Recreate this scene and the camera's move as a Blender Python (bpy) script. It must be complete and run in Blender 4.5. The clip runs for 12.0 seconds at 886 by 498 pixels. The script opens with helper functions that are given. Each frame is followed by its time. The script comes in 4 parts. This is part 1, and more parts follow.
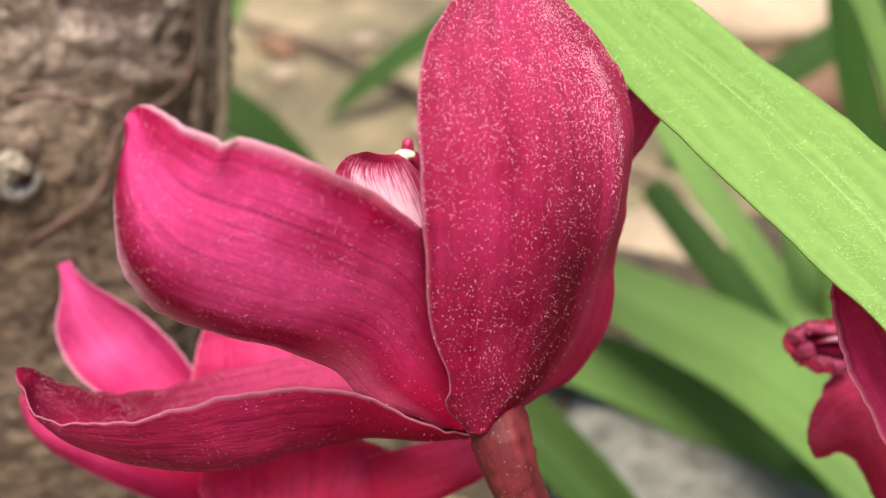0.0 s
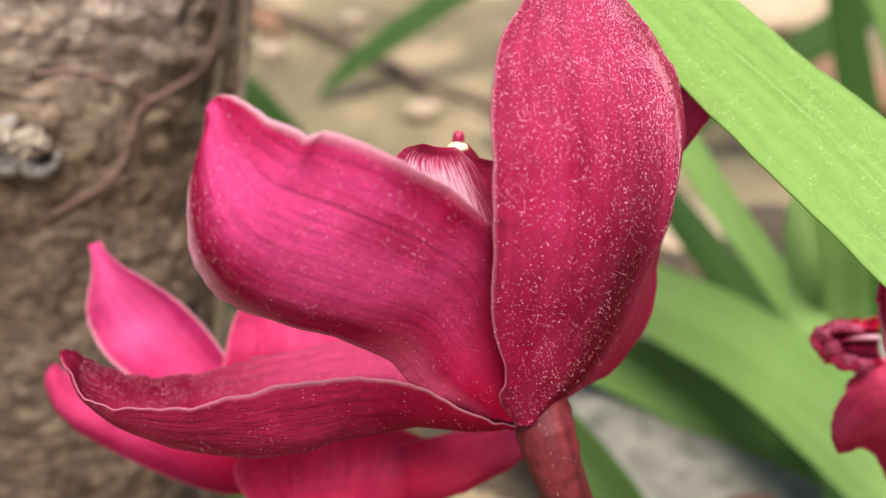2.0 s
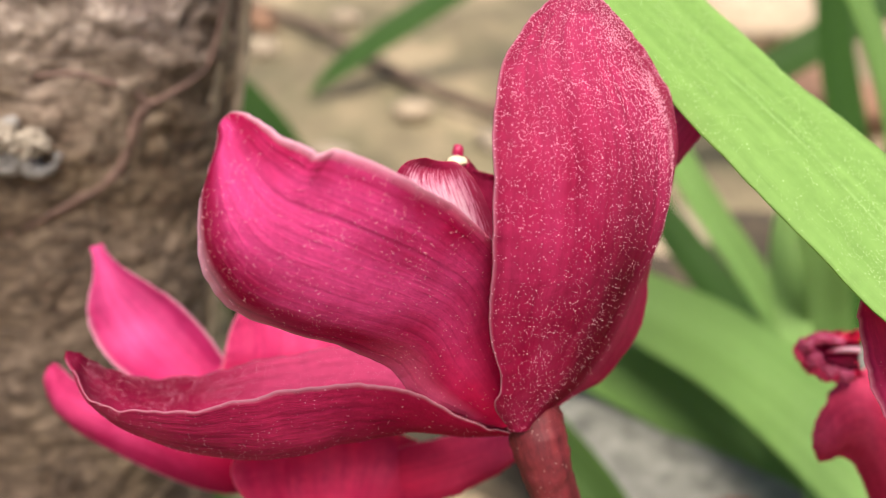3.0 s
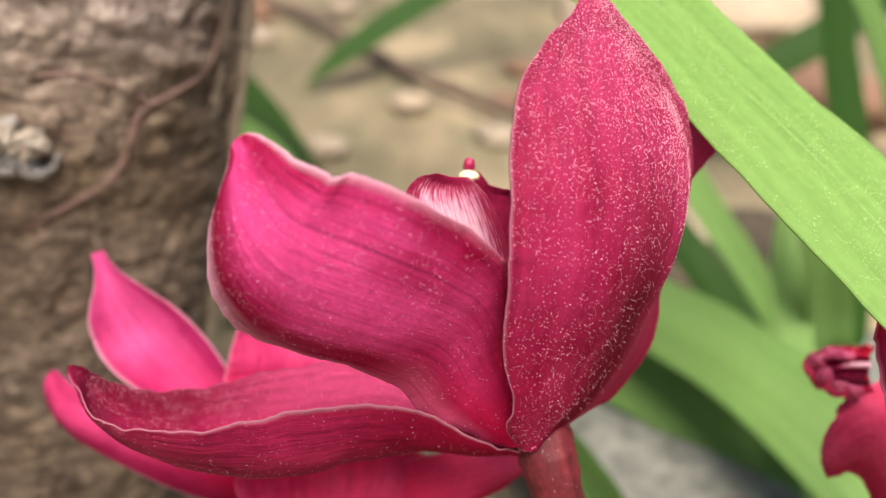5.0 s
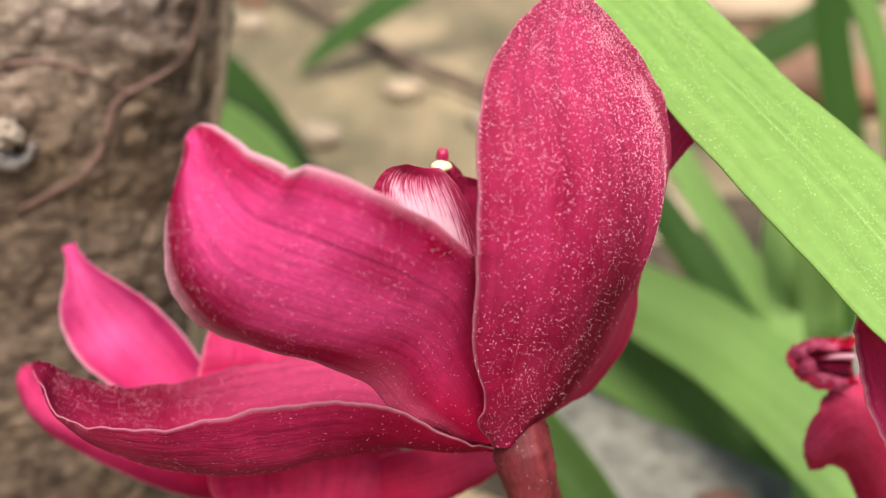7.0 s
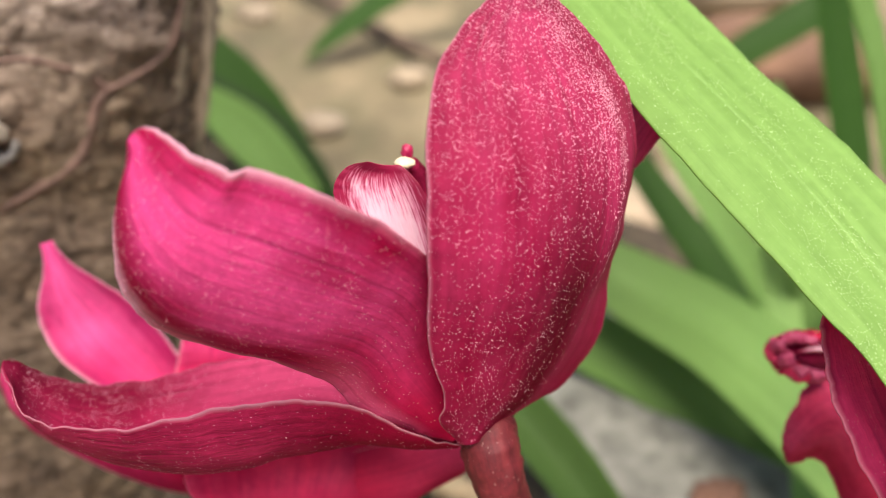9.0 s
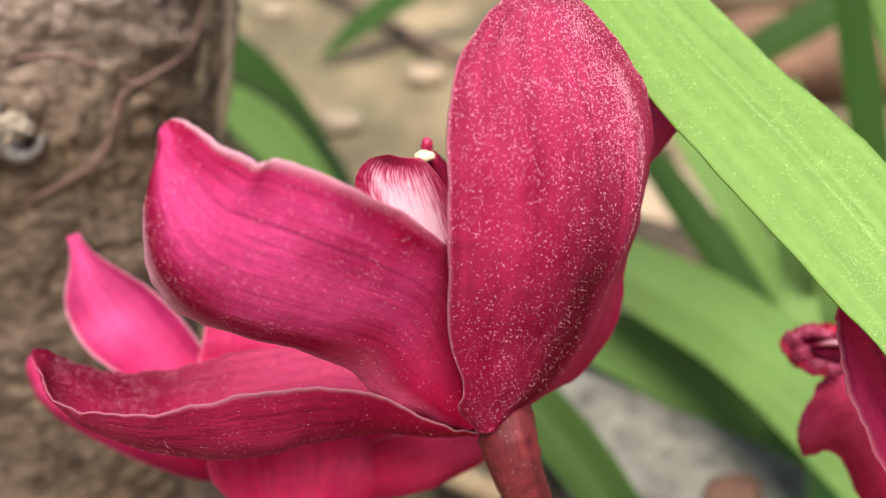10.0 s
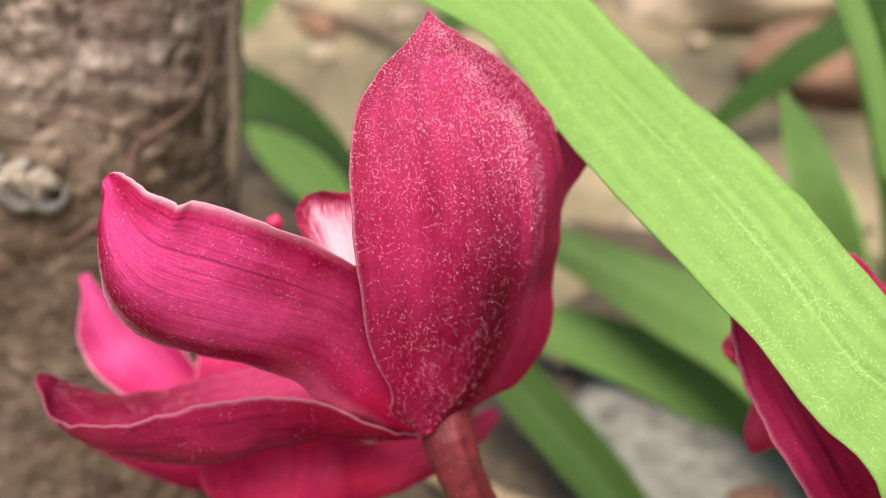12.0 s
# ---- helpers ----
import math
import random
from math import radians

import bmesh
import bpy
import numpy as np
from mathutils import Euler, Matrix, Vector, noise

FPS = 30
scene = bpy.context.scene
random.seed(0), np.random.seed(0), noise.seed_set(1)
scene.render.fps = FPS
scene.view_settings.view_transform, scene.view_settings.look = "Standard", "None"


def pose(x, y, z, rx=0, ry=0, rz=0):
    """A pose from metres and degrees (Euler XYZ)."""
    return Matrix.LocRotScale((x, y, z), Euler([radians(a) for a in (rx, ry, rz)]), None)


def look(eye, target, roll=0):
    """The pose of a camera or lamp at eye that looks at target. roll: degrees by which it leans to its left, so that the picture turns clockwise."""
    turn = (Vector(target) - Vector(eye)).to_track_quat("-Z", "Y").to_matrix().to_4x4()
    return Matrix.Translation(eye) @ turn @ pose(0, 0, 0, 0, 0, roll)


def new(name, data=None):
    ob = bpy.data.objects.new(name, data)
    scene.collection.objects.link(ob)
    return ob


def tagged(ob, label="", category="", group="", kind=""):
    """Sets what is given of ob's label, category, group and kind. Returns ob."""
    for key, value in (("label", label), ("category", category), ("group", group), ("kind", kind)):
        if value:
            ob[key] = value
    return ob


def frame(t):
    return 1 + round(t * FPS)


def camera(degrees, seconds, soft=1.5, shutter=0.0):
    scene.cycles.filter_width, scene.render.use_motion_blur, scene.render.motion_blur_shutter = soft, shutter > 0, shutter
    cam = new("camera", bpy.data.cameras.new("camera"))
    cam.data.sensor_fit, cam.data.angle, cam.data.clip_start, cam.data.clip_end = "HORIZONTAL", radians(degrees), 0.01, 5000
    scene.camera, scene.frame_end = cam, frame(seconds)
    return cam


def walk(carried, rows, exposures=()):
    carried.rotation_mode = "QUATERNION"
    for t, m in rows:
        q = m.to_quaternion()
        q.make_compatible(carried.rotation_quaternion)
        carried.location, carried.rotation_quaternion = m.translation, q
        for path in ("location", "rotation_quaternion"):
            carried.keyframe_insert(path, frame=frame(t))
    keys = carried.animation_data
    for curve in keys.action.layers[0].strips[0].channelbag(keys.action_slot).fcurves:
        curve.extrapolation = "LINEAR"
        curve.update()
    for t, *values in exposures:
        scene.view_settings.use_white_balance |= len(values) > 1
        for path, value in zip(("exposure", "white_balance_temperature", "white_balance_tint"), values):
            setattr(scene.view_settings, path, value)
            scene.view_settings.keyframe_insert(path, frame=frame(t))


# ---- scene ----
cam = camera(56.3, 12.0, soft=1.0)
METRES, EYE, TILT, LEAN, TURN = 0.085, 0.25, -25.0, 0.0, 0.0
ROWS = [
    (0.0, 0.0, 0.0, 0.0, 0.0, 0.0, -0.0),
    (0.5, -0.0217, -0.0016, 0.0286, 0.83, -0.35, -0.1),
    (1.0, -0.0661, -0.0277, 0.0441, 0.39, -0.76, -0.87),
    (1.5, -0.1254, -0.0078, 0.0329, -0.87, -0.98, -1.5),
    (2.0, -0.1359, -0.009, 0.0197, -1.62, -1.3, -1.47),
    (2.5, -0.1275, -0.012, -0.0019, -1.91, -1.57, -1.65),
    (3.0, -0.16, -0.0529, 0.0422, -2.51, -1.37, -2.44),
    (3.5, -0.1938, -0.0615, 0.0778, -3.09, -1.04, -2.54),
    (3.7, -0.1939, -0.0469, 0.0655, -3.03, -1.11, -2.57),
    (5.5, -0.1877, -0.0264, 0.1024, -2.89, -2.61, -3.0),
    (6.0, -0.1679, -0.0308, 0.1111, -3.0, -2.95, -2.79),
    (6.5, -0.193, -0.0108, 0.1138, -3.17, -2.97, -2.74),
    (7.0, -0.1445, 0.009, 0.1016, -3.08, -3.03, -2.79),
    (7.2, -0.1462, 0.0271, 0.0925, -2.89, -3.17, -2.76),
    (9.0, -0.0531, 0.012, 0.1237, -2.07, -4.0, -2.23),
    (9.5, -0.0472, -0.0009, 0.1205, -1.85, -4.02, -2.01),
    (10.0, -0.0616, -0.0151, 0.1129, -1.04, -4.15, -2.32),
    (10.5, 0.0064, -0.0218, 0.0823, 0.26, -4.12, -2.25),
    (11.0, 0.0615, -0.0605, 0.1099, 1.76, -3.71, -1.46),
    (11.5, 0.1358, -0.1398, 0.1145, 3.16, -3.06, -0.53),
    (12.0, 0.2062, -0.1932, 0.1143, 3.58, -2.22, 0.57),
]
walk(cam, [(t, pose(0, 0, EYE, TILT, LEAN, TURN) @ pose(METRES * x, METRES * y, METRES * z, 90 + pitch, roll, yaw)) for t, x, y, z, yaw, pitch, roll in ROWS],
     exposures=[(0.0, 1.24, 6800, 14), (12.0, 1.24, 6800, 14)])
# the shallow focus of a phone held close
cam.data.dof.use_dof = True
cam.data.dof.focus_distance = 0.115
cam.data.dof.aperture_fstop = 11.5

# ---- light: bright overcast ----
SUN_UP, SUN_ROUND = radians(65), radians(178)
world = bpy.data.worlds.new("sky")
scene.world = world
world.use_nodes = True
wn = world.node_tree.nodes
sky = wn.new("ShaderNodeTexSky")
sky.sky_type = "NISHITA"
sky.sun_disc = False
sky.sun_elevation, sky.sun_rotation = SUN_UP, SUN_ROUND
sky.air_density, sky.dust_density = 1.0, 4.0
world.node_tree.links.new(sky.outputs[0], wn["Background"].inputs[0])
wn["Background"].inputs[1].default_value = 0.074
sun = new("sun", bpy.data.lights.new("sun", "SUN"))
sun.data.energy, sun.data.angle, sun.data.color = 2.85, radians(34), (1.0, 0.95, 0.88)
sun.matrix_world = look((0, 0, 0), (-math.sin(SUN_ROUND) * math.cos(SUN_UP), -math.cos(SUN_ROUND) * math.cos(SUN_UP), -math.sin(SUN_UP)))


# ---- materials ----
class Mat:
    """A principled material with a few node shorthands."""

    def __init__(self, name, rough=0.5):
        self.m = bpy.data.materials.new(name)
        self.m.use_nodes = True
        self.n, self.l = self.m.node_tree.nodes, self.m.node_tree.links
        self.b = self.n["Principled BSDF"]
        self.b.inputs["Roughness"].default_value = rough
        self.tc = self.n.new("ShaderNodeTexCoord")

    def node(self, kind, **values):
        nd = self.n.new(kind)
        for k, v in values.items():
            nd.inputs[k.replace("_", " ")].default_value = v
        return nd

    def to(self, a, b):
        self.l.new(a, b)

    def coords(self, sx=1, sy=1, sz=1, source="Object"):
        mp = self.node("ShaderNodeMapping")
        mp.inputs["Scale"].default_value = (sx, sy, sz)
        self.to(self.tc.outputs[source], mp.inputs["Vector"])
        return mp.outputs[0]

    def noise(self, scale, detail=4, rough=0.55, vec=None):
        nd = self.node("ShaderNodeTexNoise", Scale=scale, Detail=detail, Roughness=rough)
        self.to(vec or self.tc.outputs["Object"], nd.inputs["Vector"])
        return nd.outputs["Fac"]

    def ramp(self, fac, *stops):
        nd = self.n.new("ShaderNodeValToRGB")
        while len(nd.color_ramp.elements) < len(stops):
            nd.color_ramp.elements.new(0.5)
        for e, (p, c) in zip(nd.color_ramp.elements, stops):
            e.position = p
            e.color = (*c, 1) if isinstance(c, tuple) else (c, c, c, 1)
        self.to(fac, nd.inputs["Fac"])
        return nd.outputs["Color"]

    def mix(self, fac, a, b, blend="MIX"):
        nd = self.n.new("ShaderNodeMix")
        nd.data_type, nd.blend_type = "RGBA", blend
        for val, sock in ((fac, nd.inputs[0]), (a, nd.inputs[6]), (b, nd.inputs[7])):
            if isinstance(val, (int, float)):
                sock.default_value = val
            elif isinstance(val, tuple):
                sock.default_value = (*val, 1)
            else:
                self.to(val, sock)
        return nd.outputs[2]

    def math(self, op, a, b=0.0, c=0.0):
        nd = self.n.new("ShaderNodeMath")
        nd.operation = op
        for val, sock in zip((a, b, c), nd.inputs):
            if isinstance(val, (int, float)):
                sock.default_value = val
            else:
                self.to(val, sock)
        return nd.outputs[0]

    def bump(self, height, strength, distance, under=None):
        nd = self.node("ShaderNodeBump", Strength=strength, Distance=distance)
        self.to(height, nd.inputs["Height"])
        if under is not None:
            self.to(under, nd.inputs["Normal"])
        self.to(nd.outputs[0], self.b.inputs["Normal"])
        return nd.outputs[0]

    def colour(self, c):
        self.to(c, self.b.inputs["Base Color"])

    def thin(self, amount, c, normal=None):
        """Light shines through: a share of translucent light."""
        tr = self.n.new("ShaderNodeBsdfTranslucent")
        if isinstance(c, tuple):
            tr.inputs[0].default_value = (*c, 1)
        else:
            self.to(c, tr.inputs[0])
        if normal is not None:
            self.to(normal, tr.inputs["Normal"])
        mx = self.n.new("ShaderNodeMixShader")
        if isinstance(amount, float):
            mx.inputs[0].default_value = amount
        else:
            self.to(amount, mx.inputs[0])
        self.to(self.b.outputs[0], mx.inputs[1])
        self.to(tr.outputs[0], mx.inputs[2])
        self.to(mx.outputs[0], self.n["Material Output"].inputs["Surface"])


def petal_material(name, deep, bright, glow, veins=11.0, through_light=0.3, margin=0.95, pale=0.75, vein=0.5, both=0.3, keel=False, flap=0.0, grain=30.0, fibre=0.5, inner=None):
    """A velvety petal: tone patches, soft lengthwise veins, a pale margin and fine fibres."""
    m = Mat(name, 0.62)
    sep = m.node("ShaderNodeSeparateXYZ")
    m.to(m.tc.outputs["UV"], sep.inputs[0])
    u, v = sep.outputs[0], sep.outputs[1]
    across = m.math("MULTIPLY_ADD", u, 2.0, -1.0)
    edge = m.math("ABSOLUTE", across)
    wob = m.noise(90, 3)
    streak = m.noise(1.0, 5, 0.66, m.coords(grain, 2.2 * (grain / 30) ** 1.5, 1, "UV"))
    tone = m.math("MULTIPLY_ADD", m.noise(55, 4, 0.6), 0.6, m.math("MULTIPLY", m.noise(1.0, 4, 0.6, m.coords(7, 1.6, 1, "UV")), 0.4))
    if flap:
        # paler along the middle of the blade: pigment plus painted light on its ridge
        tone = m.math("ADD", tone, m.ramp(m.math("ADD", u, m.math("MULTIPLY_ADD", wob, 0.16, -0.08)), (0.08, 0.0), (0.4, 0.2), (0.52, 0.2), (0.8, 0.0)))
        tone = m.math("ADD", tone, -0.09)
    base = m.ramp(tone, (0.36, deep), (0.6, bright))
    # the pigment is deepest at the throat
    base = m.mix(m.ramp(v, (0.06, 0.25 if keel else 0.95), (0.42, 0.0)), base, (deep[0] * 1.2, deep[1] * 0.4, deep[2] * 0.6))
    if keel:
        # a deep red stripe beside the fold: pigment, with the fold's shade painted in
        off = m.math("ADD", m.math("MULTIPLY_ADD", v, 0.35, m.math("ADD", u, -0.605)), m.math("MULTIPLY_ADD", wob, 0.08, -0.04))
        off = m.math("ADD", off, m.math("MULTIPLY_ADD", m.noise(1.0, 2, 0.5, m.coords(24, 1.2, 1, "UV")), 0.12, -0.06))
        stripe = m.math("MULTIPLY", m.ramp(m.math("ADD", off, 0.5), (0.34, 0.0), (0.46, 0.8), (0.55, 1.0), (0.69, 0.0)), m.ramp(v, (0.04, 0.95), (0.36, 0.9), (0.66, 0.0)))
        base = m.mix(stripe, base, (deep[0] * 0.38, deep[1] * 0.5, deep[2] * 0.22))
        # the wing past the fold is a plainer, duller red towards the tip
        base = m.mix(m.ramp(v, (0.42, 0.0), (0.75, 0.5)), base, (0.36, 0.048, 0.115))
        # shade along the left margin, painted as a duller band
        base = m.mix(m.ramp(u, (0.02, 0.5), (0.15, 0.0)), base, (deep[0] * 0.85, deep[1] * 1.5, deep[2] * 0.9))
        wing = m.math("MULTIPLY", m.ramp(u, (0.62, 0.0), (0.72, 0.55)), m.ramp(v, (0.3, 0.0), (0.6, 1.0)))
        base = m.mix(wing, base, (deep[0] * 0.9, deep[1] * 1.2, deep[2] * 0.9))
    else:
        # shade of the turned-under margin, painted as a darker band inside it
        side = m.math("MAXIMUM", across, m.math("MULTIPLY", edge, both))
        if flap:
            side = m.math("ADD", side, m.ramp(v, (0.5, 0.0), (0.72, 0.3)))
        band = m.math("ADD", side, m.math("MULTIPLY_ADD", wob, 0.6, -0.3))
        base = m.mix(m.ramp(band, (0.35, 0.0), (0.75, 0.7), (0.95, 0.8)), base, (deep[0] * 0.72, deep[1] * 0.5, deep[2] * 0.6))
    if inner:
        # light on the inner half, painted as a paler pink towards the throat
        base = m.mix(m.math("MULTIPLY", m.ramp(u, (0.55, 0.0), (0.8, 0.85)), m.ramp(v, (0.1, 0.3), (0.2, 1.0), (0.42, 0.8), (0.6, 0.0))), base, inner)
    wave = m.math("SINE", m.math("MULTIPLY", m.math("ADD", u, m.math("MULTIPLY", wob, 0.035)), veins * 6.2832))
    line = m.math("POWER", m.math("MULTIPLY_ADD", wave, 0.5, 0.5), 8.0)
    patchy = m.ramp(m.noise(1.0, 3, 0.6, m.coords(9, 3.2, 1, "UV")), (0.38, 0.15), (0.62, 1.0))
    line = m.math("MULTIPLY", m.math("MULTIPLY", line, patchy), m.ramp(v, (0.12, 0.0), (0.34, vein), (0.74, vein), (0.9, 0.0)))
    col = m.mix(line, base, (deep[0] * 0.5, deep[1] * 0.4, deep[2] * 0.45))
    col = m.mix(m.ramp(v, (0.12, 0.15), (0.5, 1.0)), col, m.mix(1.0, col, m.ramp(streak, (0.3, 1 - fibre * 0.45), (0.7, 1 + fibre * 0.35)), "MULTIPLY"))
    col = m.mix(1.0, col, m.ramp(m.noise(700, 4, 0.65), (0.33, 0.86), (0.67, 1.1)), "MULTIPLY")
    if flap:
        # the turned-back lower side near the throat is a paler pink
        turned = m.math("MULTIPLY", m.ramp(m.math("MULTIPLY_ADD", v, 0.45, u), (0.82, 0.0), (0.95, flap)), m.ramp(v, (0.05, 0.0), (0.14, 1.0), (0.28, 1.0), (0.36, 0.0)))
        col = m.mix(turned, col, (0.66, 0.1, 0.22))
    rim = m.ramp(edge, (margin, 0.0), (margin * 0.4 + 0.6, pale * 0.4), (0.998, pale))
    if flap:
        wide = m.math("MULTIPLY", m.ramp(across, (0.68, 0.0), (0.86, 0.4), (0.96, 0.95)), m.ramp(v, (0.42, 0.0), (0.64, 1.0)))
        rim = m.math("MULTIPLY", m.math("MAXIMUM", rim, wide), m.ramp(v, (0.3, 0.05), (0.6, 1.0)))
    col = m.mix(rim, col, (0.9, 0.6, 0.72))
    m.colour(col)
    h = m.math("ADD", m.math("MULTIPLY", line, -0.8), m.math("MULTIPLY", m.noise(1100, 3, 0.6), 0.4))
    nrm = m.bump(m.math("ADD", h, m.math("MULTIPLY", m.math("MULTIPLY", streak, m.ramp(v, (0.15, 0.15), (0.45, 1.0))), 0.5 + fibre * 0.5)), 0.6, 0.0005)
    m.b.inputs["Specular IOR Level"].default_value = 0.05
    shade = m.mix(1.0, glow, m.ramp(streak, (0.3, 0.8), (0.7, 1.15)), "MULTIPLY")
    # the margin is thin and lets more light through
    m.thin(m.math("MULTIPLY_ADD", rim, 0.35, through_light), m.mix(rim, m.mix(line, shade, tuple(c * 0.35 for c in glow)), (1.0, 0.62, 0.76)), nrm)
    return m.m


petal_mat = petal_material("crimson_petal", (0.3, 0.006, 0.05), (0.72, 0.07, 0.262), (0.95, 0.015, 0.25), 12, 0.24, 0.9, 0.95, 0.28, 0.3, False, 0.6)
sepal_mat = petal_material("crimson_sepal", (0.23, 0.004, 0.035), (0.41, 0.03, 0.106), (0.85, 0.012, 0.16), 9, 0.16, 0.98, 0.2, 0.4, 0.3, True, 0.0, 30, 0.6)
low_mat = petal_material("wine_sepal", (0.15, 0.003, 0.026), (0.37, 0.02, 0.078), (0.75, 0.01, 0.11), 17, 0.18, 0.98, 0.2, 0.4, 0.0, False, 0.0, 85, 0.62, (0.58, 0.07, 0.18))
rear_mat = petal_material("crimson_rear_petal", (0.26, 0.008, 0.055), (0.46, 0.04, 0.13), (0.7, 0.02, 0.15), 7, 0.14, 0.95, 0.3, 0.2)
pink_mat = petal_material("pink_petal", (0.5, 0.034, 0.17), (0.74, 0.12, 0.33), (0.95, 0.1, 0.42), 6, 0.38, 0.9, 0.75, 0.2, 0.8)
plum_mat = petal_material("plum_petal", (0.4, 0.02, 0.1), (0.7, 0.06, 0.2), (0.95, 0.04, 0.26), 7, 0.42, 0.96, 0.4, 0.7)
rose_mat = petal_material("rose_petal", (0.5, 0.024, 0.13), (0.68, 0.075, 0.21), (0.9, 0.04, 0.22), 6, 0.3, 0.95, 0.3, 0.15)
front_mat = petal_material("rose_red_petal", (0.42, 0.014, 0.085), (0.8, 0.085, 0.21), (1.0, 0.05, 0.18), 4, 0.44, 0.97, 0.2, 0.1, 0.3, False, 0.0, 14, 0.25)
dusky_mat = petal_material("dusky_rose_petal", (0.42, 0.025, 0.09), (0.64, 0.07, 0.17), (0.9, 0.05, 0.17), 5, 0.34, 0.97, 0.3, 0.2)
dull_mat = petal_material("dull_red_petal", (0.5, 0.03, 0.09), (0.68, 0.08, 0.17), (0.7, 0.04, 0.12), 6, 0.16, 0.97, 0.15, 0.15)


def granule_material(name, one, two):
    """Waxy grains, each a little different."""
    m = Mat(name, 0.3)
    geo = m.node("ShaderNodeNewGeometry")
    m.colour(m.ramp(geo.outputs["Random Per Island"], (0.0, one), (1.0, two)))
    m.thin(0.3, two)
    return m.m


granule_mat = granule_material("pink_granule", (0.7, 0.16, 0.31), (1.0, 0.6, 0.7))
grit_mat = granule_material("pale_green_grit", (0.42, 0.64, 0.22), (0.64, 0.8, 0.4))


def lip_material():
    m = Mat("veined_lip", 0.4)
    sep = m.node("ShaderNodeSeparateXYZ")
    m.to(m.tc.outputs["UV"], sep.inputs[0])
    v = sep.outputs[1]
    streak = m.noise(1.0, 3, 0.65, m.coords(46, 4, 1, "UV"))
    u = m.math("ABSOLUTE", m.math("MULTIPLY_ADD", sep.outputs[0], 2.0, -1.0))
    out = m.math("MAXIMUM", v, m.math("MULTIPLY", u, 0.97))
    reach = m.math("ADD", m.math("MULTIPLY", out, 1.15), m.math("MULTIPLY_ADD", streak, 1.3, -0.74))
    col = m.ramp(reach, (0.42, (0.86, 0.56, 0.66)), (0.6, (0.74, 0.26, 0.4)), (0.8, (0.38, 0.016, 0.075)))
    m.colour(col)
    m.bump(streak, 0.4, 0.0004)
    m.thin(0.35, col)
    return m.m


lip_mat = lip_material()
dark_lip_mat = petal_material("maroon_lip", (0.05, 0.001, 0.01), (0.16, 0.004, 0.03), (0.4, 0.01, 0.06), 5, -0.2, 0.15, False, 0.97, 0.2)


def leaf_material(name, dark, light, rib=0.45, tip=1.0):
    m = Mat(name, 0.55)
    m.b.inputs["Specular IOR Level"].default_value = 0.16
    sep = m.node("ShaderNodeSeparateXYZ")
    m.to(m.tc.outputs["UV"], sep.inputs[0])
    u = sep.outputs[0]
    fibre = m.noise(1.0, 5, 0.65, m.coords(90, 3, 1, "UV"))
    broad = m.noise(1.0, 3, 0.55, m.coords(9, 1.3, 1, "UV"))
    col = m.mix(m.math("MULTIPLY_ADD", fibre, 0.5, m.math("MULTIPLY", broad, 0.5)), dark, light)
    col = m.mix(1.0, col, m.ramp(broad, (0.34, 0.86), (0.66, 1.08)), "MULTIPLY")
    col = m.mix(1.0, col, m.ramp(m.noise(420, 4, 0.65), (0.33, 0.9), (0.67, 1.08)), "MULTIPLY")
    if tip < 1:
        # shade over the leaf's far end, painted as darkening towards the tip
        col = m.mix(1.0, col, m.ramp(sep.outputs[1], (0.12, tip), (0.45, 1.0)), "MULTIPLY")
    off = m.math("ABSOLUTE", m.math("ADD", m.math("ADD", u, -0.5), m.math("MULTIPLY_ADD", m.noise(1.0, 2, 0.5, m.coords(1, 9, 1, "UV")), 0.01, -0.005)))
    broken = m.ramp(m.noise(1.0, 4, 0.7, m.coords(3, 42, 1, "UV")), (0.36, 0.25), (0.62, 1.0))
    mid = m.math("MULTIPLY", m.ramp(off, (0.0, 1.0), (0.014, 0.0)), m.math("MULTIPLY", broken, rib))
    col = m.mix(mid, col, tuple(min(1, c * 1.6 + 0.08) for c in light))
    # faint grooves lie on both sides of the midrib
    groove = m.math("MULTIPLY", m.ramp(m.math("ABSOLUTE", m.math("ADD", off, -0.045)), (0.0, 0.35), (0.03, 0.0)), broken)
    col = m.mix(groove, col, tuple(c * 0.62 for c in dark))
    m.colour(col)
    nrm = m.bump(m.math("SUBTRACT", fibre, m.math("MULTIPLY", groove, 0.8)), 0.35, 0.0005)
    m.thin(0.3, (light[0] * 1.5, light[1] * 1.45, light[2] * 0.85), nrm)
    return m.m


leaf_mat = leaf_material("fresh_leaf", (0.14, 0.285, 0.05), (0.25, 0.415, 0.125), 0.4)
young_leaf_mat = leaf_material("young_leaf", (0.12, 0.25, 0.055), (0.21, 0.35, 0.11))
back_leaf_mat = leaf_material("green_leaf", (0.082, 0.168, 0.034), (0.145, 0.265, 0.07))
# a lit copy of the leaf green, offsetting the large leaf's shadow
lit_leaf_mat = leaf_material("lit_leaf", (0.19, 0.34, 0.09), (0.3, 0.48, 0.17))
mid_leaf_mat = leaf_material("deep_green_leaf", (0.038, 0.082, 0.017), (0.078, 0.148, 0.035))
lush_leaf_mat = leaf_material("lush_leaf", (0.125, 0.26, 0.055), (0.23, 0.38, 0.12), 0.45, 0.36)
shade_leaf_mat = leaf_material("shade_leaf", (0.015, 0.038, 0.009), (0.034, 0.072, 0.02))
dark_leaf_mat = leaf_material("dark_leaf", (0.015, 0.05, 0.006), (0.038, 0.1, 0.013))


